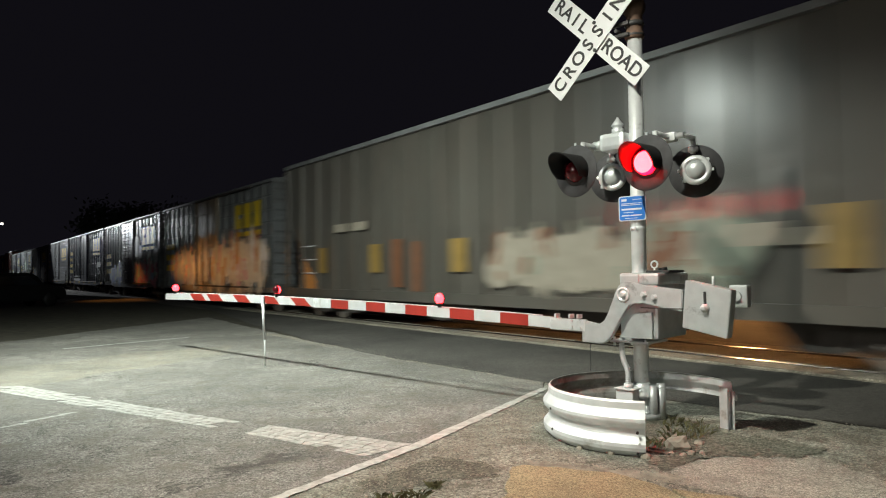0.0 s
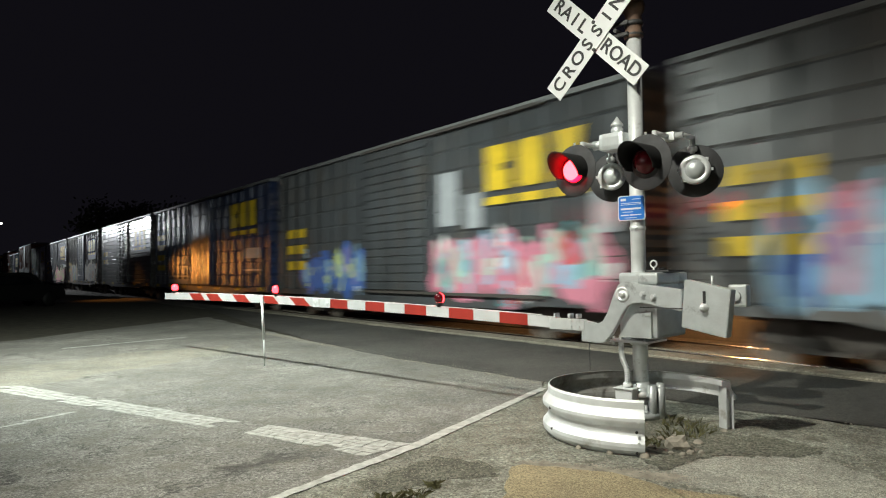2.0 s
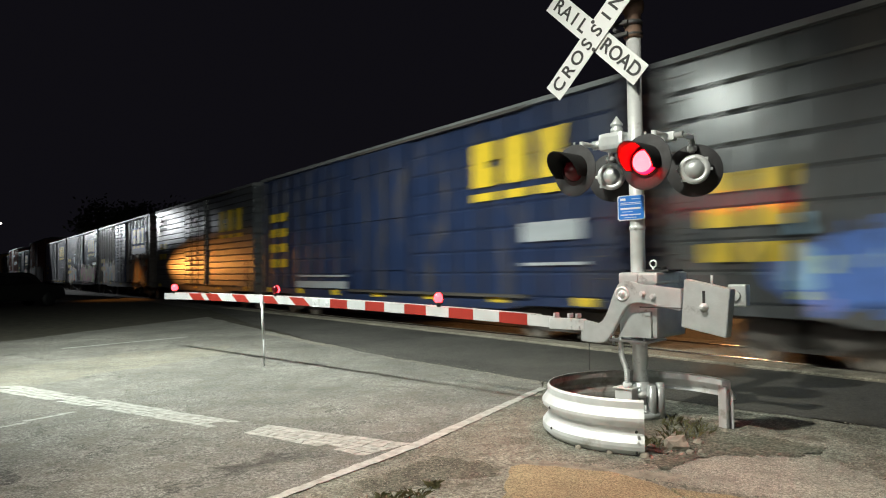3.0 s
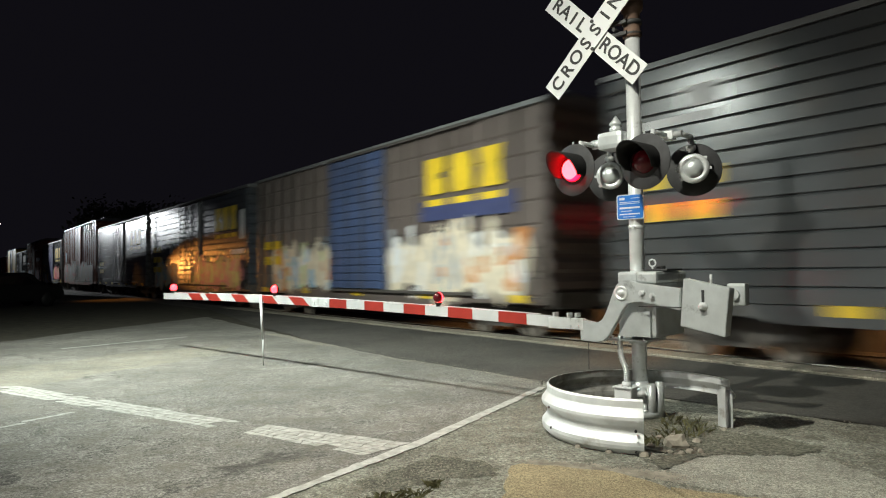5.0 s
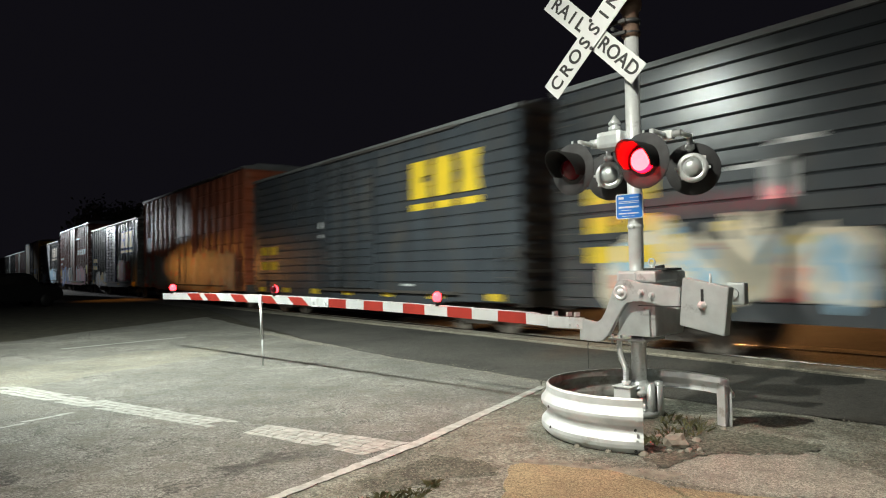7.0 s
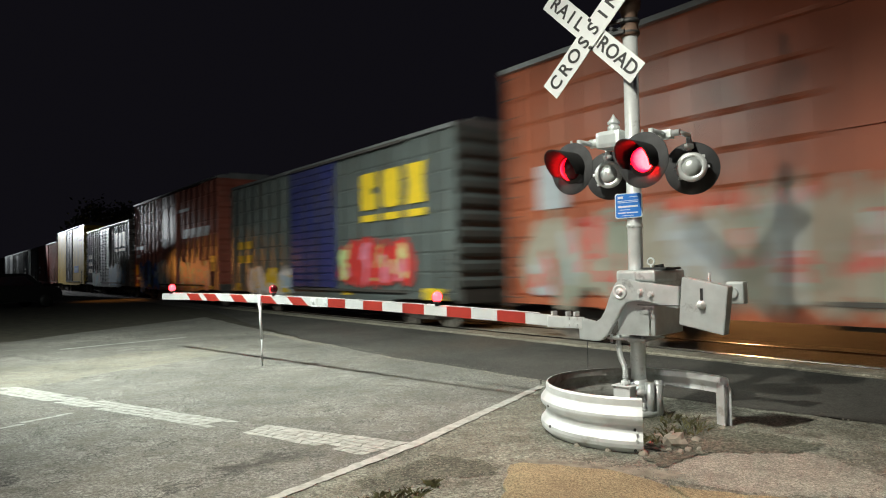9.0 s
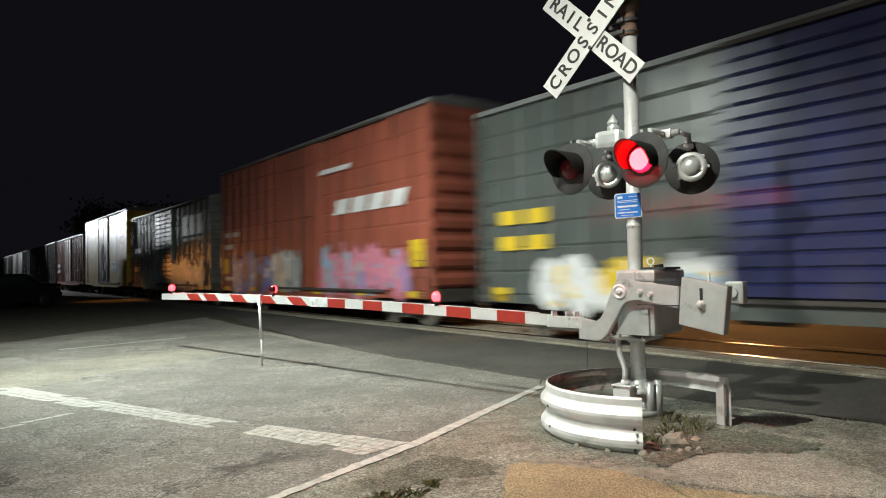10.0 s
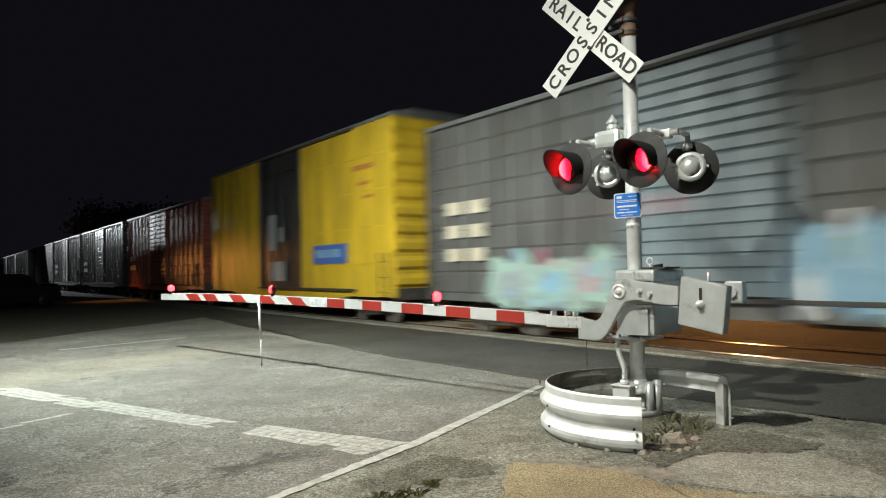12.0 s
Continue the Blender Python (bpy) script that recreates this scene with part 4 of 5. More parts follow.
def graffiti(car, x0, x1, z0, z1, names, seed, deep, label):
    rnd = random.Random(seed)
    bm = bmesh.new()
    n = max(4, int((x1 - x0) / 0.62))
    hgt = z1 - z0
    y = -SIDE - deep
    layer = 0
    # backing shapes, then tall letter strokes, then small fills and drips
    def shard(cx, cz, w, h, m):
        lean = rnd.uniform(-0.35, 0.35) * h
        pts = [(-w, -h), (rnd.uniform(-.2, .3) * w, -h * rnd.uniform(.8, 1.1)), (w, -h * rnd.uniform(.6, 1)), (w * rnd.uniform(.5, 1.1), 0), (w * rnd.uniform(.8, 1.2), h * rnd.uniform(.6, 1)), (0, h * rnd.uniform(.8, 1.15)), (-w * rnd.uniform(.8, 1.1), h * .8), (-w * rnd.uniform(.5, .9), 0)]
        vs = [bm.verts.new((cx + a + lean * b_ / h, y - 0.0001 * layer, cz + b_)) for a, b_ in pts]
        bm.faces.new(vs).material_index = m

    for i in range(n):
        blob(bm, x0 + (i + 0.5) * (x1 - x0) / n, z0 + hgt * rnd.uniform(0.36, 0.5), 0.5, hgt * rnd.uniform(0.32, 0.5), y - 0.0001 * layer, 0, rnd)
        layer += 1
    for i in range(n):
        cx = x0 + (i + 0.5) * (x1 - x0) / n
        pick = rnd.randrange(1, len(names))
        for _ in range(4):
            shard(cx + rnd.uniform(-0.3, 0.3), z0 + hgt * rnd.uniform(0.22, 0.75), rnd.uniform(0.07, 0.2), hgt * rnd.uniform(0.1, 0.3), pick if rnd.random() < .65 else rnd.randrange(len(names)))
            layer += 1
    for _ in range(n * 4):
        cx, cz = rnd.uniform(x0 + 0.1, x1 - 0.1), z0 + hgt * rnd.uniform(0.05, 0.95)
        shard(cx, cz, rnd.uniform(0.03, 0.12), rnd.uniform(0.05, 0.22), rnd.randrange(len(names)))
        layer += 1
    for f in bm.faces:
        f.normal_update()
        if f.normal.y > 0:
            f.normal_flip()
    tagged(part("graffiti", bm, [INKS[k] for k in names], car, label), kind="stuff")


def marks(car, deep, quads, colour, name="marking", label=""):
    """Painted blocks: (x0, x1, z0, z1)."""
    for x0, x1, z0, z1 in quads:
        bm = bmesh.new()
        box(bm, x0, x1, -SIDE - deep - 0.004, -SIDE - deep, z0, z1)
        part(name, bm, INKS[colour], car, label)


def emblem(car, x0, x1, z0, z1, colour, deep, under=True):
    """Three plain blocks with notches and bars below them, in the owner's colour."""
    w, h, y = x1 - x0, z1 - z0, -SIDE - deep
    for k in range(3):
        a, b_ = x0 + w * (k / 3 + 0.02), x0 + w * ((k + 1) / 3 - 0.07)
        c = b_ - a
        bm = bmesh.new()
        m = c * 0.12
        cut = (((a, z0), (b_, z0), (b_, z0 + h * .42), (b_ - c * .3, z0 + h * .42), (b_ - c * .3, z0 + h * .58), (b_, z0 + h * .58), (b_, z1), (a, z1)),
               ((a + m, z0), (b_ - m, z0), (b_, z0 + m), (b_, z1 - m), (b_ - m, z1), (a + m, z1), (a, z1 - m), (a, z0 + m)),
               ((a, z0), (b_, z0), (b_ - m, z0 + h * .5), (b_, z1), (a, z1), (a + m, z0 + h * .5)))[k]
        prism(bm, list(cut), y - 0.004, y)
        part("emblem_block", bm, INKS[colour], car, "plain block of the owner's emblem")
        if under:
            marks(car, deep, [(a, b_, z0 - h * 0.32, z0 - h * 0.14)], colour, "emblem_bar")


def truck_meshes():
    b = bmesh.new()
    for y in (-1.02, 1.02):
        prism(b, [(-1.1, 0.36), (-1.1, 0.62), (-0.6, 0.70), (-0.35, 0.86), (0.35, 0.86), (0.6, 0.70), (1.1, 0.62), (1.1, 0.36), (0.7, 0.36), (0.42, 0.2), (-0.42, 0.2), (-0.7, 0.36)], y - 0.07, y + 0.07)
        for x in (-0.16, 0, 0.16):
            tube(b, (x, y - 0.09, 0.3), (x, y - 0.09, 0.68), 0.06, seg=8)
        for x in (-0.86, 0.86):
            tube(b, (x, y - 0.13, 0.44), (x, y + 0.1, 0.44), 0.13, seg=12)
    box(b, -0.2, 0.2, -1.0, 1.0, 0.45, 0.72)
    frame_me = mesh_of(b, P_FRAME)
    b = bmesh.new()
    for y in (-0.78, 0.78):
        s = 1 if y > 0 else -1
        lathe(b, [(0.42, -0.06), (0.455, -0.06 if s > 0 else 0.0), (0.43, 0.06), (0.35, 0.06), (0.30, 0.03), (0.14, 0.03), (0.12, 0.07)], 28, "Y", at=(0, y, 0))
    for k in range(3):
        a = radians(120 * k)
        for y in (-0.845, 0.845):
            tube(b, (0.22 * math.cos(a), y - 0.01, 0.22 * math.sin(a)), (0.22 * math.cos(a), y + 0.01, 0.22 * math.sin(a)), 0.03, seg=8)
    tube(b, (0, -0.8, 0), (0, 0.8, 0), 0.085, seg=12)
    return frame_me, mesh_of(b, P_WHEEL)


TRUCK_ME, WHEEL_ME = truck_meshes()


def running_gear(car, length):
    for x in (length / 2 - 2.1, -length / 2 + 2.1):
        tk = new("truck", TRUCK_ME)
        tk.parent, tk.matrix_basis = car, pose(x, 0, 0.02)
        for wx in (-0.86, 0.86):
            w = new("wheelset", WHEEL_ME)
            w.parent, w.matrix_basis = tk, pose(wx, 0, 0.425)
            WHEELS.append((w, (wx, 0, 0.425), car))
    for s in (-1, 1):
        x = s * length / 2
        b = bmesh.new()
        box(b, min(x, x + s * 0.42), max(x, x + s * 0.42), -0.08, 0.08, 0.8, 0.96, bevel=0.02)
        box(b, min(x + s * 0.38, x + s * 0.62), max(x + s * 0.38, x + s * 0.62), -0.13, 0.11, 0.74, 1.02, bevel=0.04)
        part("coupler", b, P_FRAME, car)
    b = bmesh.new()
    box(b, -length / 2 + 0.3, length / 2 - 0.3, -0.3, 0.3, 0.62, 1.0)
    for x in (-1.9, 1.4):
        tube(b, (x, -0.75, 0.72), (x + 1.0, -0.75, 0.72), 0.2, seg=12)
    for s in (-1, 1):
        box(b, s * length / 2 - 0.08, s * length / 2 + 0.08, -1.45, 1.45, 0.7, 1.02)
    part("underframe", b, P_FRAME, car)


def ladder(car, x, z0, z1, name="ladder"):
    b = bmesh.new()
    for dx in (-0.2, 0.2):
        box(b, x + dx - 0.012, x + dx + 0.012, -SIDE - 0.13, -SIDE - 0.10, z0, z1)
    z = z0 + 0.15
    while z < z1:
        tube(b, (x - 0.2, -SIDE - 0.115, z), (x + 0.2, -SIDE - 0.115, z), 0.012, seg=6)
        z += 0.42
    part(name, b, P_FRAME, car)


def corrugate(b, xa, xb, z0, z1, count, y_in, y_out, lo, hi):
    """One folded sheet on the lit side, closed at its back."""
    prof = []
    for i in range(count):
        za, h = z0 + (z1 - z0) * i / count, (z1 - z0) / count
        prof += [(y_in, za), (y_out, za + h * lo), (y_out, za + h * hi)]
    prof += [(y_in, z1), (y_in - 0.06, z1), (y_in - 0.06, z0)]
    left, right = [[b.verts.new((x, -y, z)) for y, z in prof] for x in (xa, xb)]
    n = len(prof)
    for i in range(n):
        b.faces.new((left[i], left[(i + 1) % n], right[(i + 1) % n], right[i]))
    b.faces.new(left)
    b.faces.new(right[::-1])
    bmesh.ops.recalc_face_normals(b, faces=b.faces)


def rib_row(car, name, xs, half, deep, z0, z1, colour, face):
    b = bmesh.new()
    box(b, -half, half, -face - deep, -face, z0, z1)
    me = mesh_of(b, colour)
    for x in xs:
        ob = new(name, me)
        ob.parent, ob.matrix_basis = car, pose(x, 0, 0)


def boxcar(front, rear, colour, words, style="post", door=None, door_style="ribbed", top=EAVE, end_colour=None, door_half=1.6, seed=1):
    """A 50 ft boxcar: side walls with posts or corrugations, door on its tracks, roof, corrugated ends, sill and running gear."""
    length, mid = rear - front, (front + rear) / 2
    car = thing("boxcar", pose(*tr(mid, TRACK_W), 0, 0, HEAD_RZ), words, "boxcar", "cars of the train")
    RUNNERS.append((car, mid))
    hl = length / 2
    end_colour = end_colour or colour
    z0, z1 = SILL + 0.28, top - 0.16
    # side walls: two panels a side, the near ones with their posts, seams or corrugations
    for s in (-1, 1):
        for xa, xb in ((-hl, -door_half), (door_half, hl)):
            b = bmesh.new()
            if style == "louver" and s < 0:
                corrugate(b, xa, xb, z0, z1, 15, SIDE - 0.045, SIDE, 0.07, 0.88)
            elif style == "post" and s < 0:
                corrugate(b, xa, xb, z0, z1, 8, SIDE - 0.095, SIDE - 0.065, 0.09, 0.91)
            else:
                face = SIDE if style == "flat" else SIDE - 0.07
                ya, yb = sorted((s * face, s * (SIDE - 0.12)))
                box(b, xa, xb, ya, yb, z0, z1)
            part("side_panel", b, colour, car)
            if s > 0:
                continue
            if style == "post":
                rib_row(car, "post", [xa + 0.06 + (xb - xa - 0.12) * i / 7 for i in range(8)], 0.055, 0.07, z0, z1, colour, SIDE - 0.07)
            elif style == "flat":
                rib_row(car, "seam", [xa + (xb - xa) * i / 6 for i in range(1, 6)], 0.012, 0.01, z0, z1, colour, SIDE)
                me = None
                for zz in (1.7, 2.75, 3.8) + ((4.8,) if top > 5.5 else ()):
                    if me is None:
                        b = bmesh.new()
                        box(b, 0, xb - xa, -SIDE - 0.012, -SIDE, 0, 0.028)
                        me = mesh_of(b, colour)
                    ob = new("seam", me)
                    ob.parent, ob.matrix_basis = car, pose(xa, 0, zz)
    # doors
    dm = door or colour
    for s in (-1, 1):
        b = bmesh.new()
        ya, yb = sorted((s * (SIDE - 0.05), s * (SIDE + 0.03)))
        box(b, -door_half + 0.02, door_half - 0.02, ya, yb, z0 + 0.06, z1 - 0.06)
        yo = sorted((s * (SIDE + 0.03), s * (SIDE + 0.07)))
        if door_style == "ribbed" and s < 0:
            b.free()
            b = bmesh.new()
            corrugate(b, -door_half + 0.05, door_half - 0.05, z0 + 0.06, z1 - 0.06, 17, SIDE + 0.02, SIDE + 0.07, 0.12, 0.82)
        bmesh.ops.recalc_face_normals(b, faces=b.faces)
        dr = part("door", b, dm, car)
        b = bmesh.new()
        for x in (-0.5, 0.5):
            tube(b, (x, s * (SIDE + 0.1), z0 + 0.1), (x, s * (SIDE + 0.1), z1 - 0.1), 0.02, seg=6)
        part("lock_rod", b, P_FRAME, dr)
        if s < 0:
            for x in (-door_half + 0.04, door_half - 0.04):
                b = bmesh.new()
                box(b, x - 0.035, x + 0.035, -SIDE - 0.08, -SIDE - 0.03, z0 + 0.05, z1 - 0.05)
                part("door_frame", b, dm, dr)
            if door_style != "ribbed":
                for zz in (z0 + 0.6, (z0 + z1) / 2, z1 - 0.7):
                    b = bmesh.new()
                    box(b, -door_half + 0.08, door_half - 0.08, -SIDE - 0.07, -SIDE - 0.03, zz, zz + 0.05)
                    part("door_rib", b, dm, dr)
    for zz in (z0 - 0.02, z1 - 0.05):
        b = bmesh.new()
        box(b, -door_half - 0.1, hl * 0.72, -SIDE - 0.09, -SIDE + 0.02, zz, zz + 0.07)
        part("door_track", b, P_FRAME, car)
    # sill, roof, ends
    for s in (-1, 1):
        b = bmesh.new()
        ya, yb = sorted((s * (SIDE - 0.12), s * (SIDE - 0.005)))
        prism(b, [(-hl, z0), (-hl, SILL + 0.12), (-hl + 2.6, SILL + 0.1), (-hl + 3.2, SILL), (hl - 3.2, SILL), (hl - 2.6, SILL + 0.1), (hl, SILL + 0.12), (hl, z0)], ya, yb)
        part("side_sill", b, colour, car)
    b = bmesh.new()
    prism_pts = [(-SIDE - 0.03, top - 0.16), (-SIDE - 0.03, top - 0.06), (-SIDE * 0.55, top + 0.05), (0, top + 0.1), (SIDE * 0.55, top + 0.05), (SIDE + 0.03, top - 0.06), (SIDE + 0.03, top - 0.16)]
    lo = [b.verts.new((-hl - 0.02, y, z)) for y, z in prism_pts]
    hi = [b.verts.new((hl + 0.02, y, z)) for y, z in prism_pts]
    b.faces.new(lo)
    b.faces.new(hi[::-1])
    for i in range(len(lo)):
        b.faces.new((lo[i], lo[(i + 1) % len(lo)], hi[(i + 1) % len(lo)], hi[i]))
    k = 16
    for i in range(k + 1):
        x = -hl + 0.1 + (length - 0.2) * i / k
        box(b, x - 0.04, x + 0.04, -SIDE * 0.62, SIDE * 0.62, top + 0.02, top + 0.105)
    bmesh.ops.recalc_face_normals(b, faces=b.faces)
    part("roof", b, P_ROOF, car)
    for s in (-1, 1):
        b = bmesh.new()
        n, prof = 10, []
        for i in range(n):
            za, st = z0 + (z1 - z0) * i / n, (z1 - z0) / n
            prof += [(hl - 0.02, za), (hl - 0.02, za + st * .2), (hl + 0.05, za + st * .4), (hl + 0.05, za + st * .75)]
        prof += [(hl - 0.02, z1), (hl - 0.09, z1), (hl - 0.09, z0)]
        prism(b, [(s * x, z) for x, z in prof], -SIDE + 0.03, SIDE - 0.03)
        part("end_wall", b, end_colour, car)
    ladder(car, hl - 0.35, SILL + 0.1, 2.0)
    ladder(car, -hl + 0.35, SILL + 0.1, top - 0.3)
    running_gear(car, length)
    return car, hl, 0.001 + (0.0 if style != "flat" else 0.014)


def sill_marks(car, hl, deep, colour="yellow", n=6):
    step = (2 * hl - 1.6) / (n - 1)
    marks(car, deep, [(-hl + 0.5 + i * step, -hl + 1.0 + i * step, SILL + 0.14, SILL + 0.3) for i in range(n)], colour, "reflector_mark", "yellow reflective strip")


def rear_rows(car, hl, deep, colour, z=2.1, rows=2):
    q = []
    for r in range(rows):
        q += [(-hl + 0.75, -hl + 1.35, z + r * 0.55, z + r * 0.55 + 0.3), (-hl + 1.6, -hl + 2.2, z + r * 0.55, z + r * 0.55 + 0.3)]
    marks(car, deep, q, colour, "reporting_bar")


def covered_hopper(front, rear):
    """A long grey covered hopper with sloping ends, posts and gates."""
    length, mid = rear - front, (front + rear) / 2
    car = thing("hopper_car", pose(*tr(mid, TRACK_W), 0, 0, HEAD_RZ), "dirty grey covered hopper car with rust-stained posts on its side", "hopper car", "cars of the train")
    RUNNERS.append((car, mid))
    hl, top = length / 2, 5.28
    b = bmesh.new()
    prism(b, [(-hl + 0.1, top), (-hl + 0.1, 3.3), (-hl + 2.3, SILL + 0.5), (-hl + 2.6, SILL + 0.3), (hl - 2.6, SILL + 0.3), (hl - 2.3, SILL + 0.5), (hl - 0.1, 3.3), (hl - 0.1, top)], -SIDE + 0.1, SIDE - 0.1)
    part("hopper_body", b, P_HOPPER, car)
    rib_row(car, "post", [-hl + 2.5 + (length - 5) * i / 14 for i in range(15)] + [-hl + 0.14, hl - 0.14, -hl + 1.25, hl - 1.25], 0.06, 0.1, SILL + 0.3, top - 0.1, P_HOPPER, SIDE - 0.1)
    b = bmesh.new()
    box(b, -hl, hl, -SIDE, SIDE, SILL + 0.06, SILL + 0.32)
    part("side_sill", b, P_HOPPER, car)
    b = bmesh.new()
    box(b, -hl, hl, -SIDE - 0.02, SIDE + 0.02, top - 0.1, top + 0.02)
    box(b, -hl + 0.4, hl - 0.4, -0.9, 0.9, top + 0.02, top + 0.16)
    for i in range(8):
        x = -hl + 1.6 + (length - 3.2) * i / 7
        tube(b, (x, -0.4, top + 0.16), (x, -0.4, top + 0.26), 0.3, seg=14)
    part("roof", b, P_ROOF, car)
    b = bmesh.new()
    for i in range(4):
        x = -hl + 4.0 + (length - 8) * i / 3
        prism(b, [(x - 1.0, SILL + 0.3), (x - 0.35, 0.25), (x + 0.35, 0.25), (x + 1.0, SILL + 0.3)], -1.0, 1.0)
    part("discharge_gate", b, P_FRAME, car)
    ladder(car, hl - 0.4, SILL + 0.1, top - 0.2)
    ladder(car, -hl + 0.4, SILL + 0.1, top - 0.2)
    running_gear(car, length)
    b = bmesh.new()
    box(b, -hl + 1.35, -hl + 2.15, -1.42, -0.95, SILL + 0.32, 3.0, bevel=0.03)
    part("brake_cabinet", b, INKS["orange"], car, "orange cabinet on the end platform")
    for z in (1.5, 1.95, 2.4):
        b = bmesh.new()
        tube(b, (-hl + 1.3, -1.46, z), (-hl + 2.2, -1.46, z), 0.02, seg=6)
        part("platform_rail", b, INKS["white"], car)
    d = 0.001
    marks(car, d, [(-hl + 9.9, -hl + 10.5, 1.5, 2.3), (-hl + 6.0, -hl + 6.6, 1.5, 2.3), (-hl + 2.7, -hl + 3.2, 1.5, 2.3)], "ochre", "placard", "faded ochre panel")
    marks(car, d, [(-hl + 18.6, -hl + 19.2, 1.5, 2.4)], "ochre", "placard", "faded ochre panel")
    marks(car, d, [(-hl + 3.8, -hl + 4.6, 2.75, 3.0), (-hl + 4.9, -hl + 5.8, 2.75, 3.0), (-hl + 17.2, -hl + 18.1, 1.85, 2.2), (-hl + 18.15, -hl + 18.55, 1.85, 2.1)], "dun", "stencil_bar", "pale stencilled bars")
    marks(car, d, [(-hl + 7.2, -hl + 7.7, 1.1, 2.4), (-hl + 8.2, -hl + 8.6, 1.0, 2.3)], "rust", "rust_streak", "rusty streak")
    graffiti(car, -hl + 11.5, -hl + 15.4, 1.05, 2.5, ["dun", "dun", "sage", "dun", "rust"], 51, d, "faded cream graffiti")
    graffiti(car, -hl + 15.6, -hl + 17.4, 1.3, 2.7, ["sage", "dun", "rust", "sage"], 52, d, "faded tan graffiti")
    return car


def build_train():
    covered_hopper(1.0, 23.3)
    # grey boxcar with tan door
    c, h, d = boxcar(24.53, 40.1, P_GREY, "grey boxcar with tan door and pale graffiti along its side", "post", D_TAN, "plain")
    emblem(c, h - 4.1, h - 0.9, 3.35, 4.35, "yellow", d)
    graffiti(c, -h + 1.6, -1.7, 0.85, 2.9, ["sky", "white", "blue", "violet", "sky", "pink"], 2, d, "blue and white graffiti")
    graffiti(c, -1.0, h - 0.4, 0.85, 3.3, ["cream", "white", "pink", "cream", "orange", "white"], 3, d + 0.07, "cream and pink graffiti")
    rear_rows(c, h, d, "yellow", 1.7, 3)
    # dark grey boxcar with ribbed door
    c, h, d = boxcar(41.1, 56.94, P_DARK, "dark grey boxcar with ribbed door and colourful graffiti", "post", P_DARK, "ribbed")
    emblem(c, h - 4.1, h - 0.9, 3.3, 4.3, "yellow", d)
    graffiti(c, -h + 2.0, -1.7, 0.85, 2.3, ["blue", "sky", "lime", "violet", "blue", "white"], 4, d, "blue and green graffiti")
    graffiti(c, 1.8, h - 0.5, 0.85, 2.5, ["pink", "teal", "sky", "mint", "red", "white"], 5, d, "pink and teal graffiti")
    marks(c, d, [(2.0, 2.8, 2.6, 3.9), (3.1, 3.7, 2.5, 3.3), (h - .9, h - .3, 2.2, 3.0), (-1.2, -.7, 2.6, 3.1)], "grey", "scrawl", "pale scrawl")
    rear_rows(c, h, d, "yellow", 1.6, 3)
    # blue boxcar
    c, h, d = boxcar(57.9, 75.0, P_BLUE, "dark blue boxcar with yellow block emblem and sill marks", "post", P_BLUE, "plain")
    emblem(c, h - 4.3, h - 1.1, 3.4, 4.4, "yellow", d)
    rear_rows(c, h, d, "yellow", 1.7, 4)
    sill_marks(c, h, d, n=7)
    marks(c, d, [(-h + 3.0, -1.9, 1.0, 1.22), (-h + 3.2, -1.9, 1.36, 1.42), (h - 2.6, h - .8, 1.6, 1.66), (h - 2.6, h - .9, 2.1, 2.5)], "grey", "stencil_bar", "small grey stencilled bars")
    # slate corrugated boxcar
    c, h, d = boxcar(76.0, 91.05, P_DARK, "charcoal boxcar with horizontally corrugated sides", "louver", P_DARK, "ribbed")
    emblem(c, h - 4.2, h - 1.0, 3.3, 4.2, "yellow", d)
    rear_rows(c, h, d, "yellow", 2.3, 2)
    sill_marks(c, h, d, n=5)
    marks(c, d, [(-h + 0.7, -h + 2.2, 3.9, 4.05), (-h + 1.6, -h + 2.3, 4.15, 4.5)], "white", "scrawl", "white scrawl")
    # taupe boxcar with blue ribbed door
    c, h, d = boxcar(92.7, 108.42, P_TAUPE, "taupe boxcar with blue ribbed door and cream graffiti", "post", D_BLUE, "ribbed")
    marks(c, d, [(h - 4.5, h - .9, 2.75, 3.25)], "navy", "emblem_panel", "blue panel behind the emblem")
    emblem(c, h - 4.3, h - 1.1, 3.4, 4.3, "yellow", d + 0.005)
    graffiti(c, -h + 1.6, -1.7, 0.8, 2.6, ["cream", "white", "sky", "cream", "lime", "orange"], 6, d, "cream and white graffiti")
    graffiti(c, 1.8, h - 0.6, 0.8, 2.8, ["cream", "white", "cream", "orange", "grey"], 7, d, "cream graffiti")
    rear_rows(c, h, d, "yellow", 1.8, 2)
    sill_marks(c, h, d, n=5)
    # charcoal with green graffiti
    c, h, d = boxcar(109.5, 125.13, P_SLATE, "charcoal corrugated boxcar with green and pink graffiti", "louver", P_SLATE, "ribbed")
    emblem(c, h - 4.0, h - 1.1, 3.35, 4.35, "yellow", d)
    graffiti(c, -h + 1.3, -h + 5.6, 0.8, 2.4, ["cream", "yellow", "sky", "cream", "red", "sky", "yellow"], 8, d, "yellow, blue and red graffiti")
    graffiti(c, 0.5, h - 0.5, 0.8, 2.4, ["pink", "lime", "lime", "green", "lime", "cream"], 9, d + 0.075, "lime green graffiti with pink edges")
    marks(c, d, [(h - .85, h - .35, 2.9, 4.1), (h - 2.0, h - .4, 2.3, 2.5), (-h + 4.3, -h + 4.6, 2.5, 3.1), (-h + 3.7, -h + 4.6, 3.0, 3.07), (-h + 4.4, -h + 5.0, 3.3, 3.38)], "white", "scrawl", "white scrawl")
    rear_rows(c, h, d, "yellow", 1.6, 3)
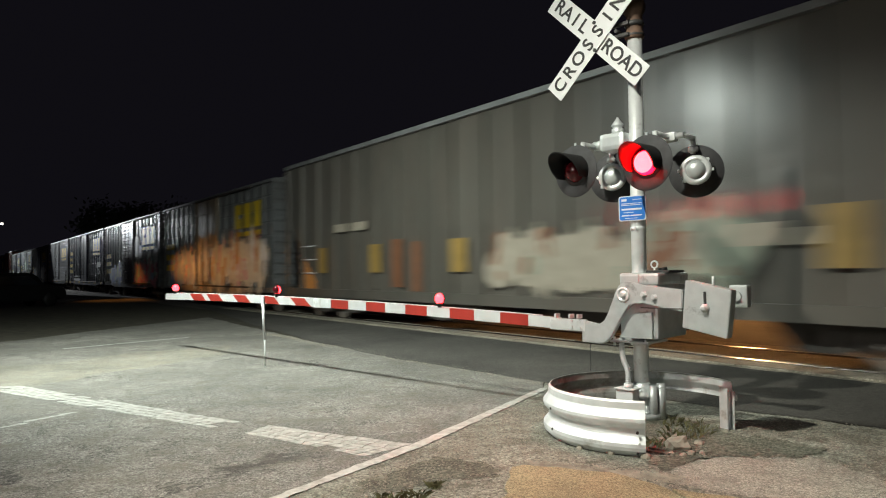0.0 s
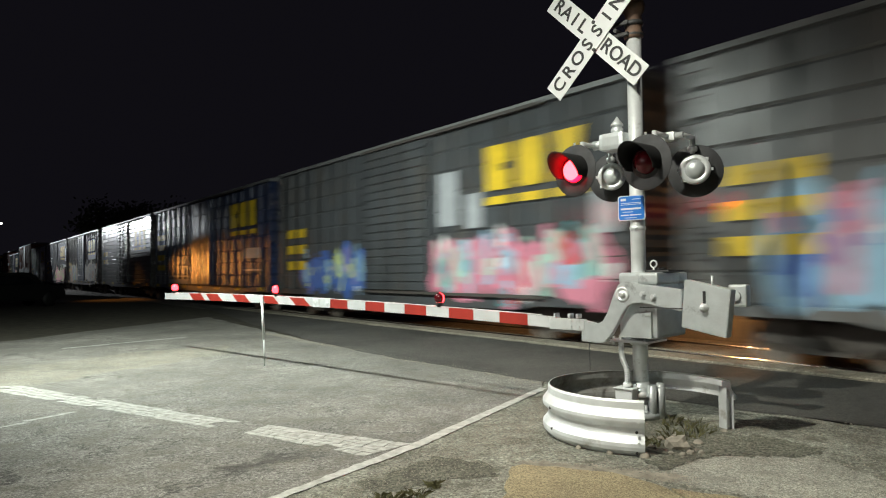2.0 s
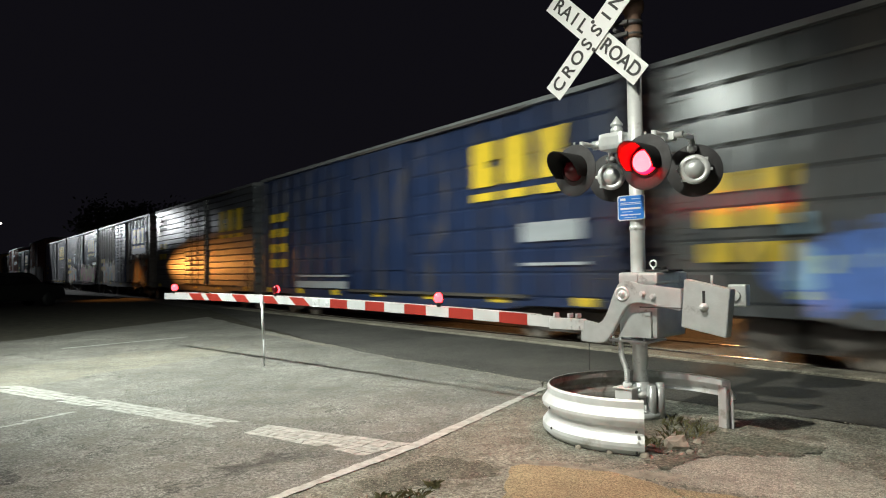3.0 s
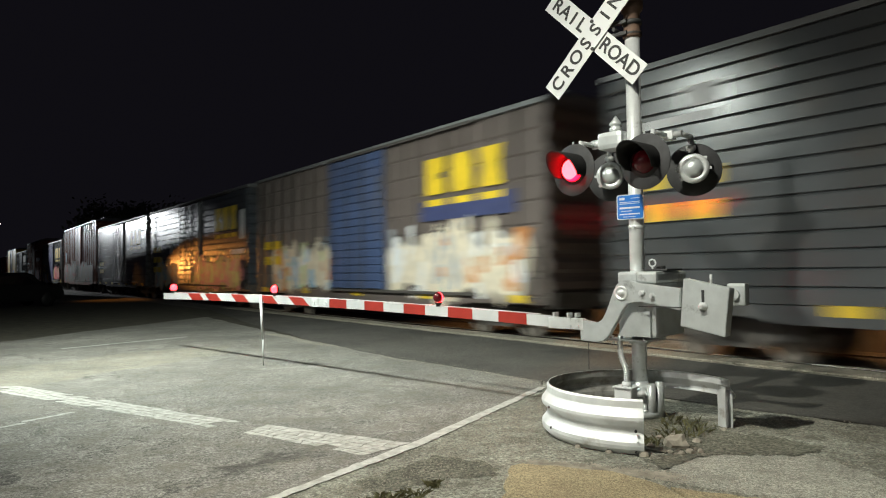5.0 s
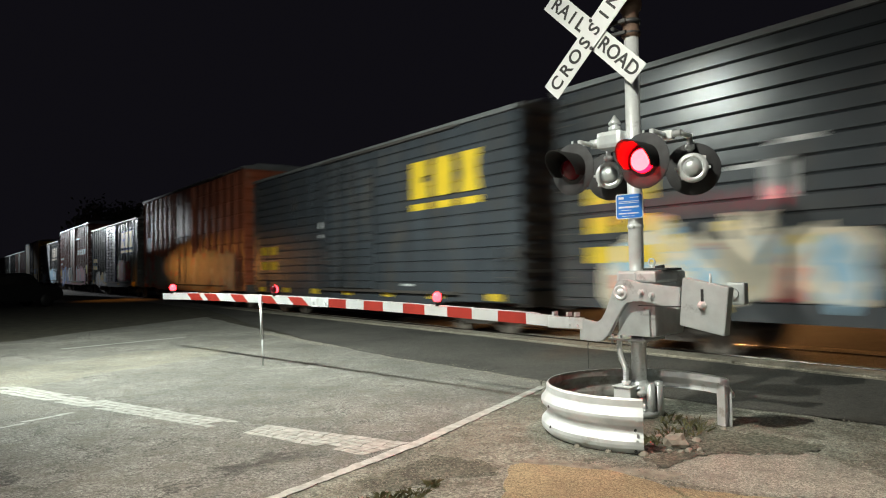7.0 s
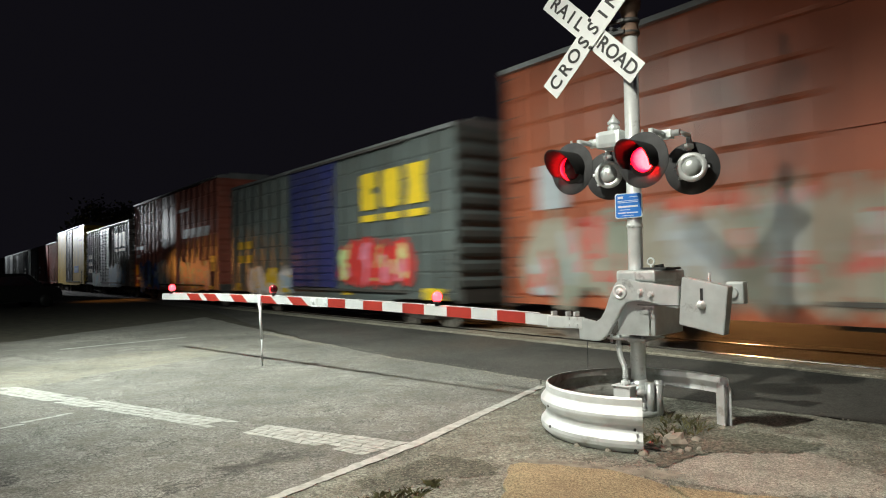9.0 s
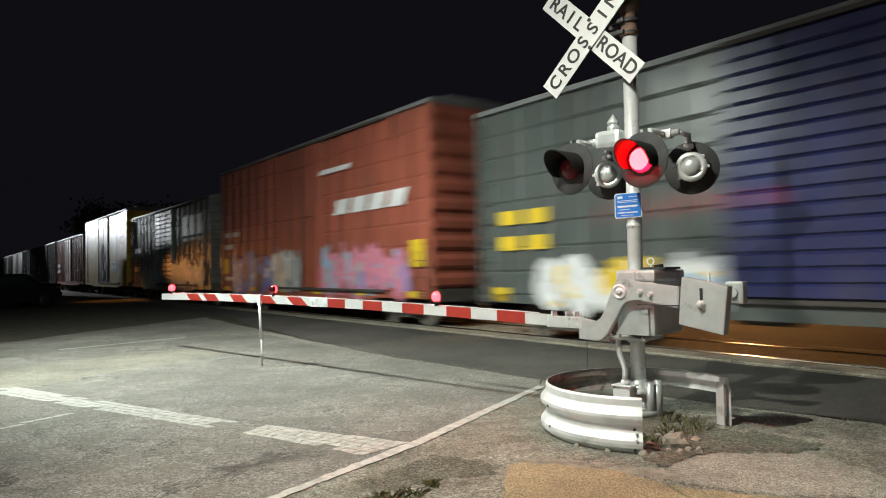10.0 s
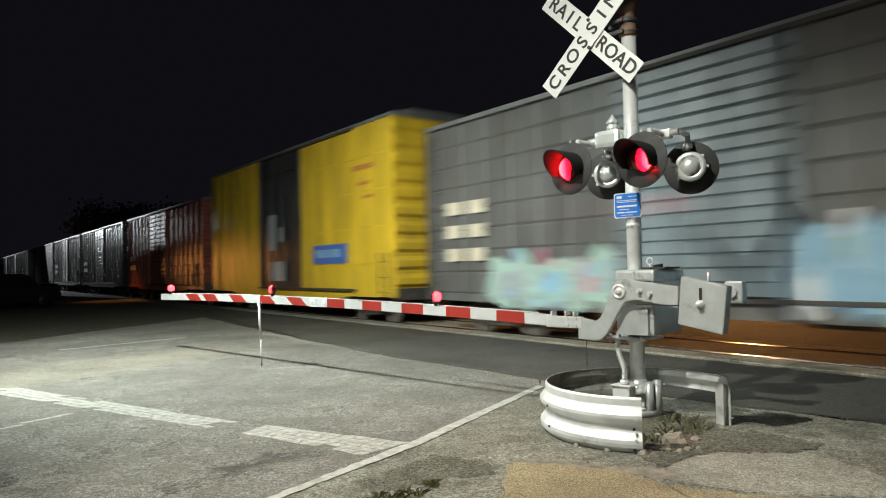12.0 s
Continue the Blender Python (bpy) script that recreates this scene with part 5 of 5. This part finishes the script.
    # slate corrugated
    c, h, d = boxcar(126.28, 141.5, P_SLATE, "dark slate corrugated boxcar with yellow emblem", "louver", P_SLATE, "ribbed")
    emblem(c, h - 4.2, h - 1.1, 3.35, 4.3, "yellow", d)
    sill_marks(c, h, d, n=7)
    marks(c, d, [(-1.9, -1.5, 2.9, 3.1), (-1.9, -1.5, 2.6, 2.7), (h - 4.6, h - 4.2, 1.1, 1.16)], "white", "stencil_bar")
    rear_rows(c, h, d, "yellow", 1.6, 2)
    # tall orange
    c, h, d = boxcar(142.67, 159.39, P_ORANGE, "tall orange-red boxcar with pale graffiti along its lower side", "post", P_ORANGE, "plain", top=TALL)
    graffiti(c, -h + 0.8, h - 1.0, 0.8, 2.75, ["dun", "sage", "grey", "dun", "red", "sage", "dun"], 10, d + 0.07, "pale grey and cream graffiti")
    marks(c, d, [(-1.2, 1.0, 3.6, 3.72), (-1.0, 1.2, 3.85, 3.95), (-h + 1.0, -h + 1.8, 2.7, 3.6)], "grey", "stencil_bar", "pale stencilled bars")
    marks(c, d, [(-h + 1.2, -h + 1.7, 1.2, 1.5)], "yellow", "placard")
    # grey-green with navy door
    c, h, d = boxcar(161.19, 176.64, P_GREEN, "grey-green boxcar with navy ribbed door and red graffiti", "post", D_NAVY, "ribbed")
    emblem(c, h - 4.6, h - 1.0, 3.25, 4.3, "yellow", d)
    graffiti(c, 1.9, h - 2.0, 1.1, 2.5, ["red", "red", "lime", "red", "pink", "green"], 11, d, "red and green graffiti")
    graffiti(c, -h + 1.9, -1.5, 0.7, 1.8, ["white", "grey", "white", "sky", "yellow"], 12, d, "white graffiti")
    rear_rows(c, h, d, "yellow", 1.9, 2)
    sill_marks(c, h, d, n=4)
    marks(c, d, [(-h + 0.5, -h + 1.0, 0.8, 1.1), (h - 1.4, h - .5, 0.75, 1.05)], "yellow", "reflector_mark")
    # tall red-brown
    c, h, d = boxcar(178.49, 194.21, P_RED, "tall red-brown boxcar with slanted white bars and graffiti", "post", P_RED, "plain", top=TALL)
    for x, z, wide, tall in [(h - 5.2 + k * 1.05, 3.25, 0.8, 0.45) for k in range(4)] + [(1.6, 4.6, 2.0, 0.15)]:
        bm = bmesh.new()
        prism(bm, [(x, z), (x + wide, z), (x + wide + 0.2, z + tall), (x + 0.2, z + tall)], -SIDE - d - 0.004, -SIDE - d)
        part("emblem_bar", bm, INKS["white"], c, "slanted white bar")
    graffiti(c, -h + 1.3, -2.0, 0.7, 2.4, ["blue", "sky", "grey", "blue", "black", "white"], 13, d, "blue graffiti")
    graffiti(c, 1.7, h - 1.2, 0.8, 2.4, ["pink", "sky", "violet", "pink", "sky", "grey"], 14, d, "pink and pale blue graffiti")
    graffiti(c, -2.0, 0.2, 0.9, 2.4, ["grey", "white", "grey", "cream"], 15, d + 0.07, "pale grey graffiti")
    marks(c, d, [(h - 0.95, h - 0.35, 1.6, 2.3), (-h + .4, -h + 1.0, 1.5, 2.1)], "yellow", "placard", "yellow panel")
    marks(c, d, [(-h + .5, -h + 1.1, 3.0, 3.2), (-h + 1.4, -h + 2.2, 3.0, 3.2), (-h + .5, -h + 1.5, 2.5, 2.7), (-h + .5, -h + 1.5, 1.2, 1.35)], "white", "reporting_bar")
    sill_marks(c, h, d, n=6)
    # pale grey
    c, h, d = boxcar(195.85, 211.09, P_PALE, "pale grey boxcar with light ribbed door and faded blue graffiti", "post", D_PALE, "ribbed")
    emblem(c, h - 4.2, h - 0.9, 3.4, 4.35, "cream", d)
    graffiti(c, 1.5, h - 0.6, 0.75, 2.3, ["sky", "mint", "sky", "white", "grey", "sky"], 16, d + 0.07, "pale blue graffiti")
    graffiti(c, -h + 2.4, -1.6, 0.7, 1.9, ["mint", "pink", "sky", "grey", "mint"], 17, d, "faded mint and pink graffiti")
    rear_rows(c, h, d, "cream", 1.7, 3)
    # tall yellow
    c, h, d = boxcar(212.74, 227.9, P_YELLOW, "tall yellow boxcar with black door and blue panel", "flat", D_BLACK, "plain", top=TALL, door_half=1.75)
    marks(c, d, [(h - 4.9, h - 2.6, 1.75, 2.35)], "blue", "emblem_panel", "blue panel")
    marks(c, d + 0.006, [(h - 4.6, h - 4.2, 1.95, 2.2), (h - 4.0, h - 3.7, 1.95, 2.2), (h - 3.5, h - 3.1, 1.95, 2.2)], "sky", "emblem")
    marks(c, d, [(h - 2.2, h - 1.0, 4.45, 4.6), (h - 1.9, h - 1.2, 4.0, 4.1), (h - 1.6, h - 1.0, 3.6, 3.7)], "orange", "stencil_bar", "faded orange bars")
    marks(c, 0.075, [(-0.9, -.2, 2.3, 3.6), (0.1, .5, 2.6, 3.1), (-.8, .6, 1.2, 1.9)], "grey", "scrawl", "grey scrawl on the door")
    # the cars behind
    tail = ((P_RED, "post", None, EAVE, "dark red boxcar with vertical posts"), (P_DARK, "post", None, EAVE, "charcoal boxcar with vertical side posts"), (P_PALE, "post", P_PALE, EAVE, "pale grey boxcar with vertical posts"),
            (P_GREY, "louver", None, EAVE, "grey boxcar with corrugated sides"), (P_TAUPE, "post", D_TAN, EAVE, "taupe boxcar with vertical posts"), (P_PALE, "post", None, EAVE, "pale boxcar with vertical posts"), (P_GREEN, "post", None, EAVE, "grey-green boxcar far back in the train"),
            (P_GREY, "post", None, EAVE, "grey boxcar at the far end of the train"))
    s = 229.3
    for i, (p, st, dr, tp, words) in enumerate(tail):
        c, h, d = boxcar(s, s + 15.4, p, words, st, dr, "ribbed", top=tp)
        rear_rows(c, h, d, "white", 1.8, 2)
        s += 16.9


build_train()


# ------------------------------------------------------------------ far left: parked car and trees
def parked_car():
    car = thing("parked_car", pose(-21.3, 33.6, -0.02, 0, 0, 62), "dark parked estate car standing unlit by the road", "car")
    body_m = mat("car_black", (0.003, 0.003, 0.0035), 0.9, vary=0.1)
    glass = mat("car_glass", (0.01, 0.01, 0.012), 0.08, vary=0.05)
    b = bmesh.new()
    side = [(-2.3, 0.35), (-2.35, 0.75), (-2.2, 1.0), (-1.95, 1.45), (-1.6, 1.66), (0.4, 1.70), (0.8, 1.6), (1.25, 1.1), (2.2, 0.98), (2.4, 0.8), (2.4, 0.4), (1.9, 0.3), (-1.9, 0.3)]
    prism(b, side, -0.9, 0.9)
    bmesh.ops.bevel(b, geom=[e for e in b.edges], offset=0.08, segments=3, affect="EDGES")
    part("body", b, body_m, car)
    for s in (-1, 1):
        b = bmesh.new()
        prism(b, [(-1.8, 1.08), (-1.55, 1.52), (0.4, 1.55), (1.0, 1.1)], s * 0.905, s * 0.915)
        part("side_window", b, glass, car)
    for x in (-1.45, 1.5):
        for s in (-1, 1):
            b = bmesh.new()
            lathe(b, [(0.1, -0.1), (0.33, -0.11), (0.35, 0), (0.33, 0.11), (0.1, 0.1)], 20, "Y")
            part("wheel", b, BLACK, car, "", pose(x, s * 0.84, 0.34))
    b = bmesh.new()
    for s in (-0.7, 0.7):
        box(b, -2.36, -2.3, s - 0.12, s + 0.12, 0.8, 0.95)
    part("tail_lamp", b, LAMP_DARK, car)


parked_car()


def tree(x, y, hgt, seed):
    t = thing("tree", pose(x, y, -0.05), "dim leafy tree behind the train at night", "tree", "trees behind the track")
    rnd = random.Random(seed)
    b = bmesh.new()
    tube(b, (0, 0, 0), (0.2, 0.1, hgt * 0.5), 0.28, 0.17, 10)
    tips = []
    for k in range(7):
        a = k * 0.9 + rnd.uniform(-0.3, 0.3)
        p0 = (0.15, 0.08, hgt * rnd.uniform(0.35, 0.5))
        p1 = (math.cos(a) * hgt * 0.25, math.sin(a) * hgt * 0.25, hgt * rnd.uniform(0.6, 0.92))
        tube(b, p0, p1, 0.11, 0.03, 7)
        tips.append(p1)
    part("trunk", b, BARK, t)
    vs, fs = [], []
    for tip in tips:
        for _ in range(420):
            c = Vector(tip) + Vector((rnd.gauss(0, 1), rnd.gauss(0, 1), rnd.gauss(0, 0.75))) * hgt * 0.10
            n1 = Vector((rnd.uniform(-1, 1), rnd.uniform(-1, 1), rnd.uniform(-1, 1))).normalized()
            n2 = n1.orthogonal().normalized()
            s = rnd.uniform(0.14, 0.34)
            k = len(vs)
            vs += [c - n1 * s, c + n2 * s * 0.5, c + n1 * s, c - n2 * s * 0.5]
            fs.append((k, k + 1, k + 2, k + 3))
    me = bpy.data.meshes.new("mesh")
    me.from_pydata([tuple(v) for v in vs], [], fs)
    me.materials.append(FOLIAGE)
    ob = new("crown", me)
    ob.parent = t


for i, (x, y, hg) in enumerate(((-38.9, 80, 9.3), (-33.7, 80, 10.0))):
    tree(x, y, hg, i + 1)

# unseen blocker added near the far lamp; its sloping top shades the train
def shade_blocker():
    ob = thing("shade_blocker", Matrix.LocRotScale(Vector(tr(0, 0)), Euler((0, 0, math.atan2(math.cos(PHI), -math.sin(PHI)))), None), "dark unseen slab with a sloping top, added to shade the train", "wall")
    # the slab and its top strip only block the far lamp
    b = bmesh.new()
    prism(b, [(91.2, -0.03), (91.2, 7.83), (82.0, 8.25), (82.0, -0.03)], -3.4, -3.3)
    part("wall", b, RUST, ob)
    b = bmesh.new()
    prism(b, [(91.2, 7.828), (91.2, 7.868), (82.0, 8.288), (82.0, 8.248)], -3.4, -3.29)
    part("blocker_top", b, P_ROOF, ob)


shade_blocker()


def distant_lamp():
    ob = thing("street_lamp", pose(-38.7, 60.0, -0.03), "small distant street lamp glowing white on a thin pole", "street lamp")
    b = bmesh.new()
    tube(b, (-0.9, 0, 0), (-0.9, 0, 6.3), 0.06, 0.04, 10)
    tube(b, (-0.9, 0, 6.3), (0, 0, 6.25), 0.03, 0.03, 8)
    part("pole", b, DARK_STEEL, ob)
    b = bmesh.new()
    lathe(b, [(0.05, 6.2), (0.13, 6.12), (0.12, 6.04), (0.05, 6.0)], 14)
    part("lamp_head", b, mat("white_lamp", (0.8, 0.8, 0.75), 0.4, emit=(1.0, 0.97, 0.85), power=2.5), ob)


distant_lamp()

# lamps that were lit stay in step: right-hand lamps glow in these spans
PERIOD, FIRST = 1.485, 0.8475


def lit_spans(side):
    start = FIRST - PERIOD * 2 + (PERIOD / 2 if side == "L" else 0)
    return [(start + PERIOD * k, start + PERIOD * k + PERIOD / 2) for k in range(12)]


def motions():
    """The train rolls past and the lamp plates turn in step with the flashing."""
    for car, mid in RUNNERS:
        rows = []
        for k in range(13):
            s = mid - SPEED * k - SLOWING * k * k / 2
            rows.append((float(k), pose(*tr(s, TRACK_W), 0, 0, HEAD_RZ)))
        walk(car, rows)
    for wheel, place, car in WHEELS:
        spin = radians(75.0)
        walk(wheel, [(i / 30, Matrix.Translation(place) @ Matrix.Rotation(spin * i, 4, "Y")) for i in range(361)])
    for lens, place, side in GLOWS:
        keys = [(-9.0, 180.0)]
        angle = 180.0
        for a, b_ in lit_spans(side):
            keys += [(a - 0.07, angle), (a + 0.06, angle + 180), (b_ - 0.06, angle + 180), (b_ + 0.07, angle + 360)]
            angle += 360
        ts, vs = [k[0] for k in keys], [k[1] for k in keys]
        rows, last = [], None
        for i in range(361):
            t = i / 30
            v = float(np.interp(t, ts, vs))
            if i in (0, 360) or v != last or float(np.interp(t + 1 / 30, ts, vs)) != v:
                rows.append((t, pose(*place, 0, 0, v)))
            last = v
        walk(lens, rows)


motions()
